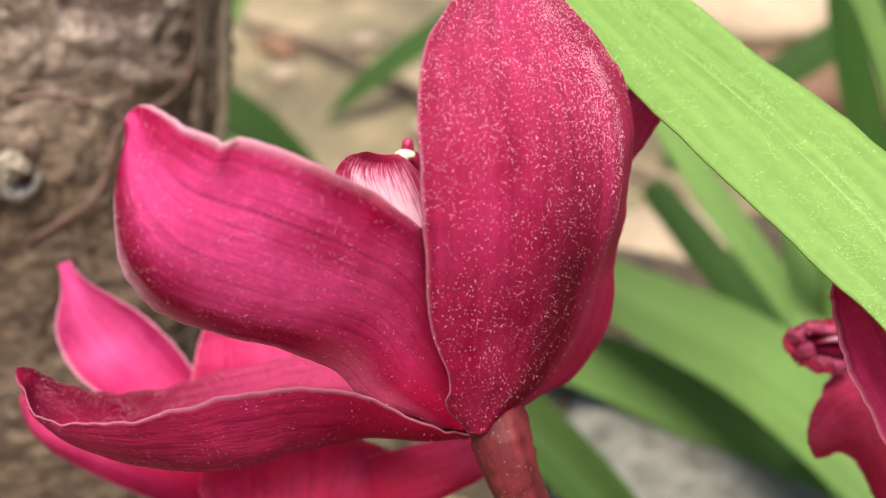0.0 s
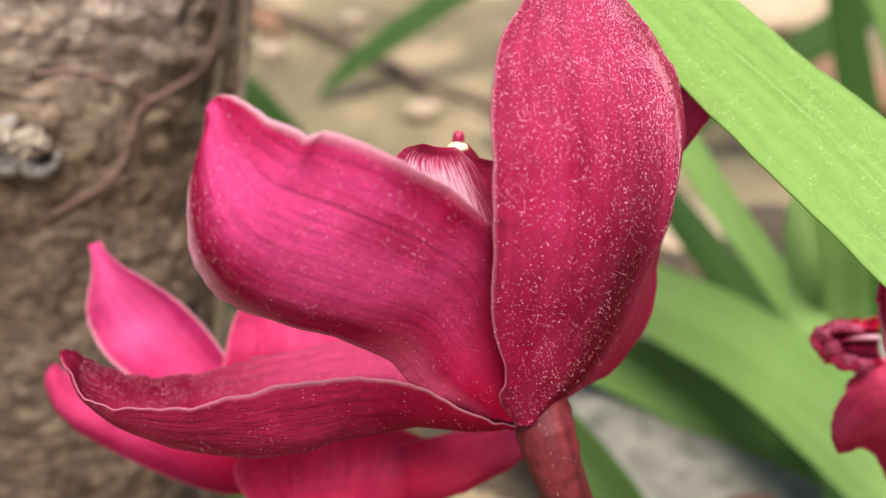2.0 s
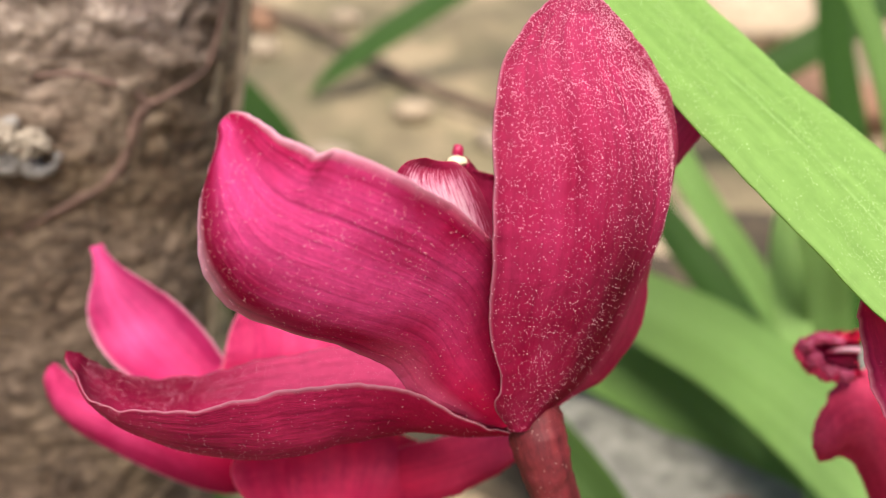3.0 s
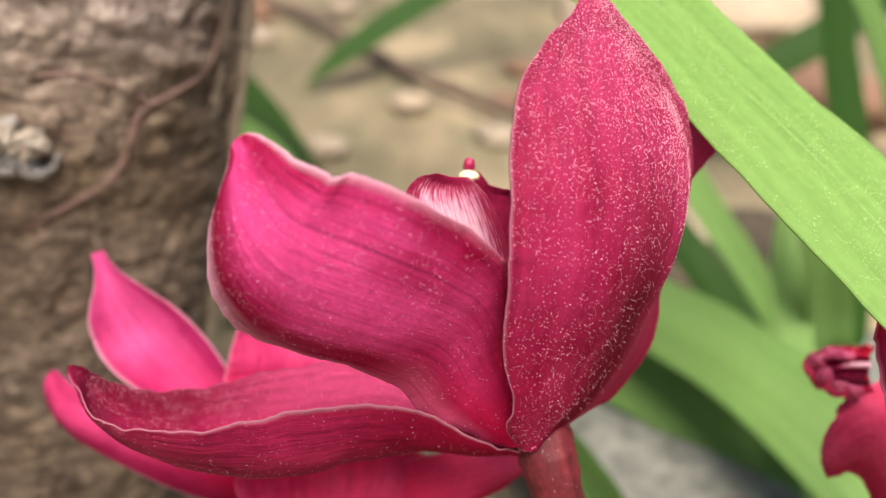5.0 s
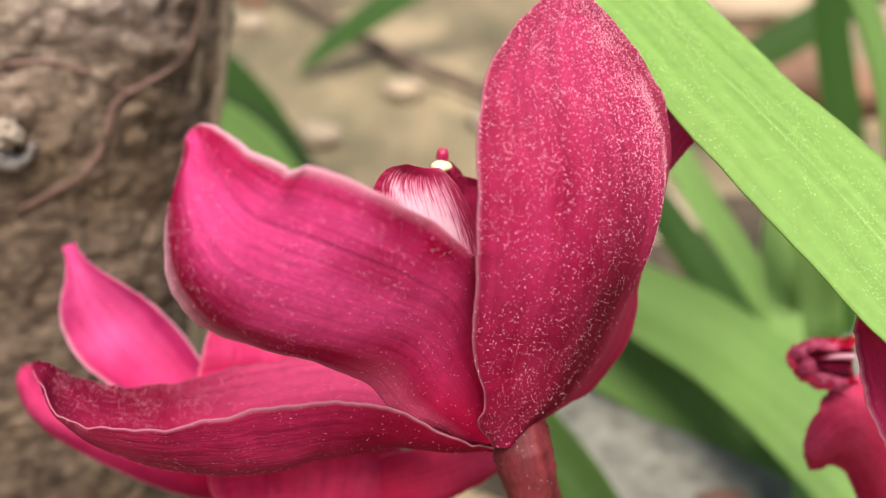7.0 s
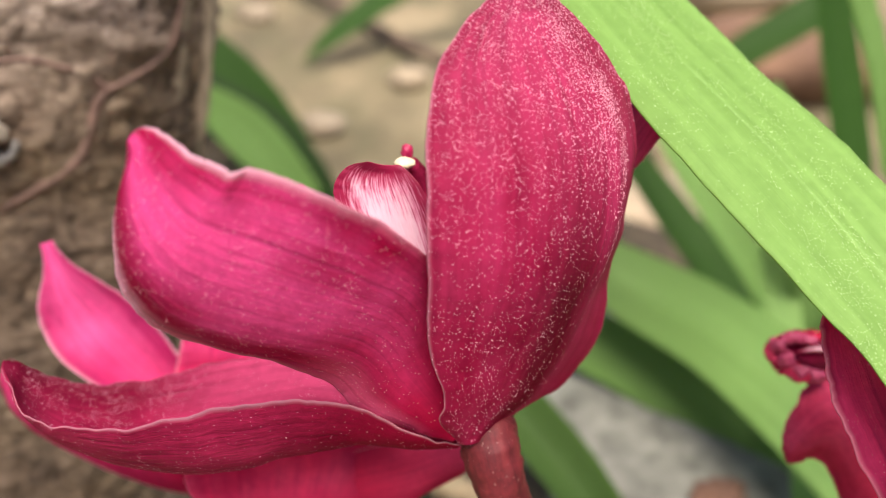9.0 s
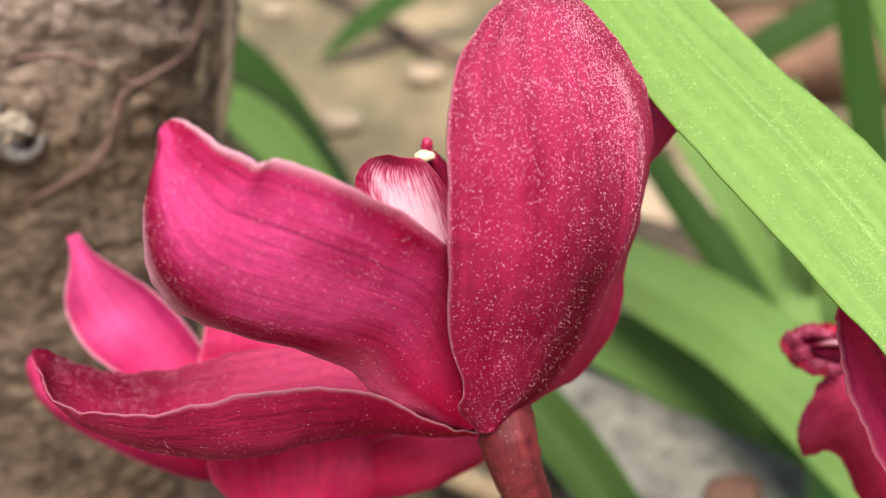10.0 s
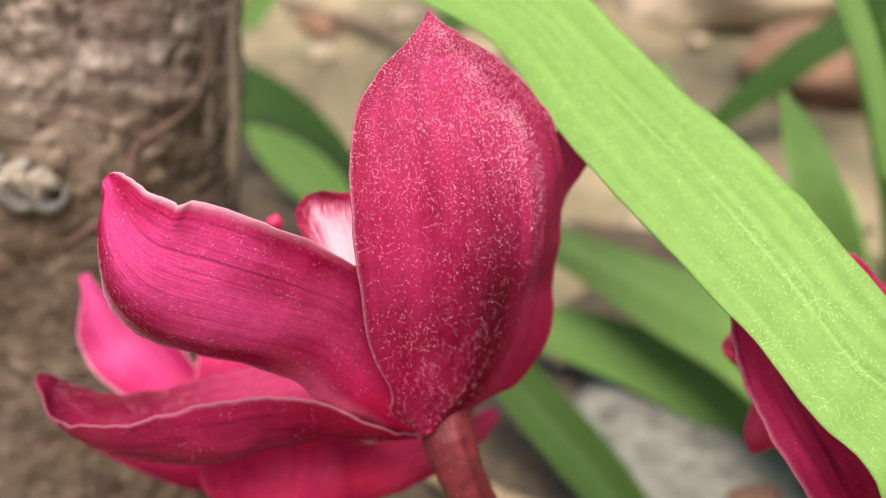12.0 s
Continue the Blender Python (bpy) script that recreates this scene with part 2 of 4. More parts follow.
def stem_material():
    m = Mat("reddish_stem", 0.62)
    m.b.inputs["Specular IOR Level"].default_value = 0.25
    n1 = m.noise(1.0, 3, 0.6, m.coords(14, 2, 1, "UV"))
    col = m.ramp(n1, (0.32, (0.06, 0.006, 0.009)), (0.52, (0.11, 0.012, 0.016)), (0.68, (0.13, 0.018, 0.02)), (0.8, (0.17, 0.055, 0.05)))
    col = m.mix(1.0, col, m.ramp(m.noise(420, 4, 0.7), (0.3, 0.7), (0.7, 1.25)), "MULTIPLY")
    grain = m.ramp(m.noise(1900, 2, 0.5), (0.68, 0.0), (0.73, 0.3))
    col = m.mix(grain, col, (0.6, 0.42, 0.36))
    m.colour(col)
    m.bump(m.noise(900, 3), 0.4, 0.0003)
    return m.m


stem_mat = stem_material()


def bark_material():
    m = Mat("weathered_bark", 0.92)
    swirl = m.node("ShaderNodeTexNoise", Scale=1.0, Detail=8.0, Roughness=0.68, Distortion=1.4)
    m.to(m.coords(85, 85, 190), swirl.inputs["Vector"])
    rings = swirl.outputs["Fac"]
    flakes = m.noise(330, 7, 0.7)
    blotch = m.noise(34, 6, 0.62)
    both = m.math("MULTIPLY_ADD", rings, 0.6, m.math("MULTIPLY", flakes, 0.4))
    col = m.ramp(both, (0.37, (0.05, 0.036, 0.029)), (0.44, (0.165, 0.125, 0.103)), (0.52, (0.29, 0.23, 0.195)), (0.62, (0.58, 0.49, 0.44)))
    col = m.mix(m.ramp(blotch, (0.46, 0.0), (0.66, 0.7)), col, m.mix(1.0, col, (0.5, 0.4, 0.34), "MULTIPLY"))
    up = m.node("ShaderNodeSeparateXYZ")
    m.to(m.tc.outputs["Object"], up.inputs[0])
    # the bark gets darker towards the foot, in uneven patches
    low_dark = m.math("ADD", m.noise(22, 5, 0.6), m.math("MULTIPLY_ADD", up.outputs[2], -7.0, 1.42))
    col = m.mix(m.ramp(low_dark, (0.46, 0.0), (0.66, 0.9)), col, m.mix(1.0, col, (0.38, 0.33, 0.25), "MULTIPLY"))
    # a thin olive film of algae in wide patches
    algae = m.ramp(m.noise(13, 4, 0.55), (0.42, 0.0), (0.6, 0.75))
    col = m.mix(algae, col, m.mix(1.0, col, (1.0, 0.97, 0.8), "MULTIPLY"))
    m.colour(col)
    m.bump(both, 0.8, 0.003)
    return m.m


bark_mat = bark_material()


def plain(name, c1, c2, scale, rough=0.85, depth=0.002, detail=6):
    m = Mat(name, rough)
    n1 = m.noise(scale, detail, 0.62)
    n2 = m.noise(scale * 6, 4, 0.6)
    col = m.ramp(n1, (0.3, c1), (0.7, c2))
    col = m.mix(1.0, col, m.ramp(n2, (0.3, 0.75), (0.7, 1.15)), "MULTIPLY")
    m.colour(col)
    m.bump(n2, 0.6, depth)
    return m.m


vine_mat = plain("brown_vine", (0.09, 0.052, 0.04), (0.18, 0.108, 0.083), 120, 0.8, 0.0006)
root_mat = plain("olive_strand", (0.19, 0.155, 0.105), (0.36, 0.29, 0.205), 90, 0.85, 0.0008)
lichen_mat = plain("pale_lichen", (0.17, 0.16, 0.148), (0.42, 0.4, 0.37), 160, 0.9, 0.0008)
cream_mat = plain("cream_wood", (0.2, 0.17, 0.13), (0.42, 0.36, 0.28), 300, 0.8, 0.0005)
bud_mat = plain("crimson_bud", (0.28, 0.006, 0.045), (0.48, 0.02, 0.1), 300, 0.45, 0.0002)
frill_mat = plain("rose_frill", (0.26, 0.014, 0.06), (0.52, 0.07, 0.17), 260, 0.5, 0.0004)
cap_mat = plain("cream_cap", (0.75, 0.62, 0.38), (0.85, 0.76, 0.55), 300, 0.4, 0.0002)
twig_mat = plain("dead_twig", (0.07, 0.045, 0.03), (0.15, 0.1, 0.07), 60, 0.9, 0.001)
grey_stone_mat = plain("grey_stone", (0.07, 0.072, 0.058), (0.25, 0.25, 0.212), 75, 0.9, 0.003)
tan_stone_mat = plain("tan_stone", (0.3, 0.23, 0.15), (0.46, 0.37, 0.26), 12, 0.9, 0.003)
pale_stone_mat = plain("pale_stone", (0.22, 0.18, 0.125), (0.4, 0.32, 0.23), 30, 0.9, 0.002)
brown_stone_mat = plain("brown_stone", (0.12, 0.062, 0.036), (0.25, 0.14, 0.082), 10, 0.9, 0.003)


def ground_material():
    m = Mat("dry_soil", 0.95)
    big = m.noise(4, 5, 0.6, m.coords(1, 0.42, 1))
    mid = m.noise(17, 6, 0.65, m.coords(1, 0.45, 1))
    fine = m.noise(180, 5, 0.6)
    col = m.ramp(big, (0.36, (0.062, 0.052, 0.028)), (0.5, (0.195, 0.157, 0.088)), (0.64, (0.37, 0.29, 0.175)))
    col = m.mix(m.ramp(mid, (0.47, 0.0), (0.66, 0.8)), col, (0.12, 0.11, 0.055))
    col = m.mix(1.0, col, m.ramp(fine, (0.25, 0.7), (0.75, 1.2)), "MULTIPLY")
    m.colour(col)
    m.bump(m.math("ADD", mid, m.math("MULTIPLY", fine, 0.3)), 0.7, 0.004)
    return m.m


soil_mat = ground_material()


# ---- builders ----
def finish(name, bm, material, smooth=True):
    me = bpy.data.meshes.new(name)
    bmesh.ops.recalc_face_normals(bm, faces=bm.faces)
    bm.to_mesh(me)
    bm.free()
    if material:
        me.materials.append(material)
    if smooth:
        me.polygons.foreach_set("use_smooth", [True] * len(me.polygons))
    return me


def thing(name, at, label, category, group="", kind=""):
    ob = new(name)
    ob.location = at
    ob.empty_display_size = 0.01
    return tagged(ob, label, category, group, kind)


def root_of(ob):
    while ob.parent:
        ob = ob.parent
    return ob


def part(name, bm, material, parent, label=""):
    """One mesh, built in world places, as a part of a thing."""
    base = root_of(parent).location
    bmesh.ops.translate(bm, verts=bm.verts, vec=-base)
    ob = new(name, finish(name, bm, material))
    ob.parent = parent
    return tagged(ob, label)


def single(name, bm, material, at, label, category, group="", kind=""):
    bmesh.ops.translate(bm, verts=bm.verts, vec=-Vector(at))
    ob = new(name, finish(name, bm, material))
    ob.location = at
    return tagged(ob, label, category, group, kind)


def spline(rows, n):
    """n + 1 rows along a smooth curve through the rows."""
    r = np.array(rows, float)
    r = np.vstack([2 * r[0] - r[1], r, 2 * r[-1] - r[-2]])
    out = []
    for k in range(n + 1):
        x = k / n * (len(r) - 3)
        i = min(int(x), len(r) - 4)
        f = x - i
        a, b, c, d = r[i:i + 4]
        out.append(0.5 * (2 * b + (c - a) * f + (2 * a - 5 * b + 4 * c - d) * f * f + (3 * b - a - 3 * c + d) * f ** 3))
    return np.array(out)


def sheet(rows, nu=28, nv=64, thick=0.0006, ripple=0.0, keel=0.0, seed=0, curl=0.0, crease=0.0, dents=()):
    """The two faces of a petal or leaf, as grids of points. Rows from base to tip, in millimetres: the middle, the half-width
    vector, how far it is cupped, and how far the cup leans to one edge. ripple: wavy edges; keel: how sharp the midrib or fold
    is, and crease where it lies across the width; curl: edges rolled back. dents: across, along, their widths, and how far
    the surface goes outwards and up there, in millimetres."""
    st = spline(rows, nv)
    st[:, :7] /= 1000
    mid, half = st[:, :3], st[:, 3:6]
    along = np.gradient(mid, axis=0)
    nrm = np.cross(half, along)
    nrm /= np.linalg.norm(nrm, axis=1)[:, None] + 1e-12
    us = np.sin(np.linspace(-1, 1, nu + 1) * math.pi / 2) * 0.6 + np.linspace(-1, 1, nu + 1) * 0.4
    front, back = np.zeros((nv + 1, nu + 1, 3)), np.zeros((nv + 1, nu + 1, 3))
    for j in range(nv + 1):
        wide = np.linalg.norm(half[j])
        way = half[j] / (wide + 1e-9)
        for i, u in enumerate(us):
            cup = (1 - u * u) * (1 + st[j, 7] * u)
            if keel:
                tent = (u + 1) / (1 + crease) if u < crease else (1 - u) / (1 - crease)
                cup = (1 - keel) * cup + keel * tent
            p = mid[j] + u * half[j] + nrm[j] * st[j, 6] * cup
            e = abs(u) ** 4
            wave = noise.noise(Vector((j * 18.0 / nv, u * 1.4, seed * 7.3))) + 0.5 * noise.noise(Vector((j * 45.0 / nv, u * 2.0, seed * 3.1)))
            p = p + nrm[j] * (ripple * wave * (0.25 + e) * min(1, wide / 0.004) - curl * abs(u) ** 8 * wide)
            p = p + way * ripple * 0.35 * e * (1 if u > 0 else -1) * noise.noise(Vector((j * 30.0 / nv, u * 5, seed + 20.0)))
            for u0, v0, wu, wv, out, lift in dents:
                g = math.exp(-((u - u0) / wu) ** 2 - ((j / nv - v0) / wv) ** 2) / 1000
                p = p + way * out * g + nrm[j] * lift * g
            t = thick * (1 - 0.75 * abs(u) ** 6) * 0.5
            front[j, i], back[j, i] = p + nrm[j] * t, p - nrm[j] * t
    return front, back, us


def skin(faces):
    """One closed mesh over both faces of a sheet."""
    front, back, us = faces
    nv, nu = front.shape[0] - 1, front.shape[1] - 1
    bm = bmesh.new()
    uv = bm.loops.layers.uv.new("UVMap")
    where = {}
    sides = []
    for grid in (front, back):
        lines = []
        for j in range(nv + 1):
            line = []
            for i in range(nu + 1):
                vt = bm.verts.new(grid[j, i])
                where[vt] = ((us[i] + 1) / 2, j / nv)
                line.append(vt)
            lines.append(line)
        sides.append(lines)
    f, b = sides
    quads = []
    for j in range(nv):
        for i in range(nu):
            quads.append((f[j][i], f[j][i + 1], f[j + 1][i + 1], f[j + 1][i]))
            quads.append((b[j][i], b[j + 1][i], b[j + 1][i + 1], b[j][i + 1]))
        quads.append((f[j][0], f[j + 1][0], b[j + 1][0], b[j][0]))
        quads.append((f[j][nu], b[j][nu], b[j + 1][nu], f[j + 1][nu]))
    for i in range(nu):
        quads.append((f[0][i], b[0][i], b[0][i + 1], f[0][i + 1]))
        quads.append((f[nv][i], f[nv][i + 1], b[nv][i + 1], b[nv][i]))
    for q in quads:
        fc = bm.faces.new(q)
        for lp in fc.loops:
            lp[uv].uv = where[lp.vert]
    return bm


def blade(rows, *shape, **more):
    return skin(sheet(rows, *shape, **more))


def gauss(x, at, wide):
    return math.exp(-((x - at) / wide) ** 2)


def rise(x, a, b):
    f = min(1.0, max(0.0, (x - a) / (b - a)))
    return f * f * (3 - 2 * f)


def granules(faces, parent, material, count, dense, sizes, seed, label, long=1.0, clump=0.5, outer=True):
    """Tiny grains stuck to both faces of a sheet, thick where dense(u, v, face) is high and in loose clumps. sizes: least and
    largest radius in millimetres; long: how far they are drawn out along the sheet; outer: only on the face turned up and outwards."""
    rnd = np.random.RandomState(seed)
    front, back, us = faces
    cells, weight = [], []
    for k, (grid, other) in enumerate(((front, back), (back, front))):
        for j in range(grid.shape[0] - 1):
            for i in range(grid.shape[1] - 1):
                a, b, c = grid[j, i], grid[j, i + 1], grid[j + 1, i]
                n = np.cross(b - a, c - a)
                area = np.linalg.norm(n)
                if area < 1e-12:
                    continue
                n = n / area
                if np.dot(n, a - other[j, i]) < 0:
                    n = -n
                if outer and n[1] > 0.25 and n[2] < 0.5:
                    continue
                spread = 1 + clump * 3 * noise.noise(Vector(a) * 260 + Vector((seed, 0, 0))) + clump * 1.5 * noise.noise(Vector(a) * 90)
                cells.append((k, j, i, n))
                weight.append(area * max(0.0, dense((us[i] + 1) / 2, j / (grid.shape[0] - 1), k)) * max(0.05, spread))
    weight = np.array(weight)
    bm = bmesh.new()
    bmesh.ops.create_icosphere(bm, subdivisions=1, radius=1.0)
    ball = np.array([v.co[:] for v in bm.verts])
    tris = np.array([[v.index for v in f.verts] for f in bm.faces])
    bm.free()
    base = np.array(root_of(parent).location)
    verts, faces_ = [], []
    for num, c in enumerate(rnd.choice(len(cells), count, p=weight / weight.sum())):
        k, j, i, n = cells[c]
        grid = (front, back)[k]
        s, t = rnd.rand(2)
        at = (grid[j, i] * (1 - s) + grid[j, i + 1] * s) * (1 - t) + (grid[j + 1, i] * (1 - s) + grid[j + 1, i + 1] * s) * t
        up = grid[j + 1, i] - grid[j, i]
        up = up / (np.linalg.norm(up) + 1e-12) + rnd.normal(0, 0.35, 3)
        up -= n * np.dot(up, n)
        up /= np.linalg.norm(up)
        r = (sizes[0] + (sizes[1] - sizes[0]) * rnd.rand() ** 2.2) / 1000
        stretch = 1 + (long - 1) * rnd.rand()
        m = np.stack([np.cross(up, n), up * stretch, n * 0.8]) * r
        verts.append(ball @ m + at + n * r * 0.45 - base)
        faces_.append(tris + num * len(ball))
    me = bpy.data.meshes.new("dusting")
    me.from_pydata(np.concatenate(verts).tolist(), [], np.concatenate(faces_).tolist())
    me.materials.append(material)
    me.polygons.foreach_set("use_smooth", [True] * len(me.polygons))
    ob = new("dusting", me)
    ob.parent = parent
    return tagged(ob, label, kind="stuff")


def tube(points, radii, around=14, steps=40, rough=0.0, seed=0):
    """A round stem through points (metres) with a radius at each."""
    r = spline([(*p, q) for p, q in zip(points, radii)], steps)
    bm = bmesh.new()
    uv = bm.loops.layers.uv.new("UVMap")
    rings = []
    where = {}
    way = np.gradient(r[:, :3], axis=0)
    side = None
    for k in range(steps + 1):
        t = Vector(way[k]).normalized()
        side = (side - t * side.dot(t)).normalized() if side else t.orthogonal().normalized()
        other = t.cross(side)
        ring = []
        for i in range(around):
            a = i / around * 2 * math.pi
            q = r[k, 3] * (1 + rough * noise.noise(Vector((math.cos(a) * 1.5, math.sin(a) * 1.5, k * 0.5 + seed * 9.7))))
            vt = bm.verts.new(Vector(r[k, :3]) + (side * math.cos(a) + other * math.sin(a)) * q)
            where[vt] = (i / around, k / steps)
            ring.append(vt)
        rings.append(ring)
    for k in range(steps):
        for i in range(around):
            j = (i + 1) % around
            bm.faces.new((rings[k][i], rings[k][j], rings[k + 1][j], rings[k + 1][i]))
    bm.faces.new(rings[0][::-1]), bm.faces.new(rings[-1])
    for f in bm.faces:
        for lp in f.loops:
            lp[uv].uv = where[lp.vert]
    return bm


def lump(centre, size, rough=0.25, freq=1.3, seed=0, level=4, flat=0.0):
    """A rounded, uneven stone or knob."""
    bm = bmesh.new()
    bmesh.ops.create_icosphere(bm, subdivisions=level, radius=1.0)
    for vt in bm.verts:
        d = vt.co.normalized()
        q = 1 + rough * noise.noise(d * freq + Vector((seed * 5.1, 0, 0))) + rough * 0.4 * noise.noise(d * freq * 3 + Vector((0, seed * 3.7, 0)))
        z = d.z * q
        if flat and z > flat:
            z = flat + (z - flat) * 0.25
        vt.co = Vector((d.x * q * size[0] + centre[0], d.y * q * size[1] + centre[1], z * size[2] + centre[2]))
    return bm


# ---- the large structure: ground, trunk ----
def ground_sheet():
    bm = bmesh.new()
    xs = sorted([-900, -200, -40, -8, -3] + [-1.6 + i * 0.04 for i in range(81)] + [3, 8, 40, 200, 900])
    ys = sorted([-900, -200, -40, -8, -2, -0.6] + [-0.2 + i * 0.03 for i in range(81)] + [4, 9, 40, 200, 900])
    grid = []
    for y in ys:
        line = []
        for x in xs:
            near = max(0.0, 1 - max(abs(x) / 1.6, abs(y - 1) / 1.3))
            z = near ** 0.5 * (0.01 * noise.noise(Vector((x * 4, y * 4, 0))) + 0.007 * noise.noise(Vector((x * 15, y * 15, 3)))) if near else 0.0
            line.append(bm.verts.new((x, y, z - 0.004)))
        grid.append(line)
    for j in range(len(ys) - 1):
        for i in range(len(xs) - 1):
            bm.faces.new((grid[j][i], grid[j][i + 1], grid[j + 1][i + 1], grid[j + 1][i]))
    return bm


single("ground", ground_sheet(), soil_mat, (0, 0, 0), "dry tan garden soil with dark patches", "ground", kind="structure")



TX, TY, T_LEAN, T_A, T_B = (-0.163, 0.24, 0.17, 0.066, 0.045)


def trunk_mesh():
    """An upright trunk, flattened in section, with overlapping scales and furrows."""
    bm = bmesh.new()
    rings = []
    around, high = 340, 380
    for k in range(high + 1):
        z = -0.02 + 0.62 * k / high
        ring = []
        flare = 1 + 0.25 * max(0, 1 - z / 0.06) ** 2
        for i in range(around):
            a = i / around * 2 * math.pi
            c, s = math.cos(a), math.sin(a)
            x = T_A * abs(c) ** 0.8 * (1 if c > 0 else -1)
            y = T_B * abs(s) ** 0.8 * (1 if s > 0 else -1)
            d = Vector((x, y, 0)).normalized()
            p = Vector((x, y, z))
            q = p + noise.noise_vector(p * 44) * 0.011
            knots = noise.noise(p * 30 + Vector((4, 2, 9)))
            # scales of bark lie over one another in low steps
            layer = 2.6 * noise.noise(Vector((q.x * 85, q.y * 85, q.z * 150))) + 1.3 * noise.noise(Vector((q.x * 190, q.y * 190, q.z * 320)))
            f = layer - math.floor(layer)
            scale = math.floor(layer) + min(1.0, f * f * 4)
            furrow = abs(noise.noise(Vector((q.x * 95, q.y * 95, q.z * 150 + 7))))
            off = 0.0022 * knots + 0.0006 * scale + 0.0022 * min(0.0, furrow * 4 - 1) * 0.5 + 0.0006 * noise.noise(p * 420)
            ring.append(bm.verts.new(Vector((TX + T_LEAN * z + x * flare, TY + y * flare, z)) + d * off))
        rings.append(ring)
    for k in range(high):
        for i in range(around):
            j = (i + 1) % around
            bm.faces.new((rings[k][i], rings[k][j], rings[k + 1][j], rings[k + 1][i]))
    bm.faces.new(rings[0][::-1]), bm.faces.new(rings[-1])
    return bm


tree = thing("tree_trunk", (TX, TY, 0), "rough grey-brown tree trunk with cracked weathered bark", "tree trunk")
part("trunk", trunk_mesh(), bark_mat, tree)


def knob(centre, out, r):
    """A callus ring round a pale stub, standing off the bark."""
    out = Vector(out).normalized()
    side = out.cross(Vector((0, 0, 1))).normalized()
    up = side.cross(out)
    c = Vector(centre)
    turn = np.linspace(-2.6, 1.1, 10)
    loop = [c + (side * math.cos(a) + up * math.sin(a)) * r * (1 + 0.16 * math.sin(3 * a + 1)) for a in turn]
    ring = tube([tuple(p) for p in loop], [r * (0.12 + 0.2 * math.sin(math.pi * i / 9) + 0.07 * math.sin(5 * i)) for i in range(10)], 12, 48, 0.7, 3)
    return ring, lump(c + out * r * 0.25, (r * 0.55, r * 0.5, r * 0.5), 0.6, 2.2, r * 900, 4)


for place, r in (((-0.1068, 0.1949, 0.1823), 0.0068), ((-0.1132, 0.1938, 0.1838), 0.0072)):
    ring, core = knob(place, (0.25, -1, 0.1), r)
    k = part("callus_ring", ring, lichen_mat, tree, "pale grey callus ring")
    part("stub", core, cream_mat, k, "cream broken stub")

VINE = [(-118.6, 197.0, 155.3), (-109.7, 198.2, 159.6), (-101.1, 199.8, 164.2), (-91.3, 202.7, 170.3), (-87, 204.1, 178.4), (-84, 204.9, 186.4), (-81.6, 206.0, 189.3),
        (-77.1, 209.2, 191.4), (-71.8, 213.9, 194.3), (-68.2, 217.7, 197.8), (-66.4, 219.1, 202.6), (-64.9, 220.1, 208), (-63, 220.6, 215), (-58, 220.6, 240)]
SHOOT = [(-81.6, 206.0, 189.3), (-83.3, 204.7, 192.8), (-85.6, 203.8, 195), (-89.9, 201.7, 196.3), (-95.3, 199.8, 198.5), (-101.8, 198.2, 198.4), (-108.1, 197.3, 197.3), (-116, 197.0, 196)]
vine = thing("vine", tuple(c / 1000 for c in VINE[0]), "pinkish-brown vine clinging to the bark", "vine")
part("stem", tube([tuple(c / 1000 for c in p) for p in VINE], [0.0009, 0.001, 0.0011, 0.0012, 0.0012, 0.0013, 0.0012, 0.0008, 0.0007, 0.0007, 0.0007, 0.0006, 0.0006, 0.0005], 12, 110, 0.45, 1), vine_mat, vine)
part("side_shoot", tube([tuple(c / 1000 for c in p) for p in SHOOT], [0.0012, 0.001, 0.0007, 0.0006, 0.0006, 0.0006, 0.0005, 0.0004], 12, 70, 0.45, 2), vine_mat, vine)
for k, (sx, sy, r) in enumerate(((0.0605, -0.014, 0.0034), (0.0655, -0.003, 0.0028))):
    path = [(TX + T_LEAN * z + sx + 0.0012 * math.sin(z * 70 + k), TY + sy + 0.001 * math.sin(z * 55), z) for z in (0.0, 0.06, 0.11, 0.15, 0.18, 0.21, 0.25, 0.32)]
    part("strand", tube(path, [r * 1.4, r * 1.2, r, r * 0.95, r * 0.8, r * 0.7, r * 0.6, r * 0.5], 14, 90, 0.3, 30 + k), root_mat, tree, "olive-brown strand running up the trunk")

# ---- stones and twig on the ground ----
for name, at, size, mat, label, sd in (
    ("grey_stone", (0.176, 0.3, 0.0), (0.14, 0.11, 0.03), grey_stone_mat, "flat pale grey stone lying on the soil", 1),
    ("tan_stone", (0.16, 0.519, 0.0), (0.05, 0.05, 0.03), tan_stone_mat, "small tan stone half sunk in soil", 2),
    ("tan_stone", (0.4, 1.28, 0.0), (0.17, 0.17, 0.1), tan_stone_mat, "large tan stone behind the leaves", 3),
    ("brown_stone", (0.405, 0.89, 0.0), (0.11, 0.1, 0.055), brown_stone_mat, "reddish-brown stone behind the leaves", 4),
):
    single(name, lump((at[0], at[1], size[2] * 0.3), size, 0.3, 1.2, sd, 4, 0.5), mat, at, label, "stone")

A, B = Vector((-0.235, 1.27, 0.0)), Vector((0.087, 0.767, 0.0))
pts = [A + (B - A) * f + Vector((0.012 * math.sin(f * 7), 0, 0.012)) for f in (-0.3, 0, 0.25, 0.5, 0.75, 1, 1.3)]
single("twig", tube([tuple(p) for p in pts], [0.006, 0.007, 0.008, 0.007, 0.007, 0.006, 0.004], 10, 50, 0.4, 5), twig_mat, tuple(pts[0]), "dead brown twig lying on the soil", "twig")

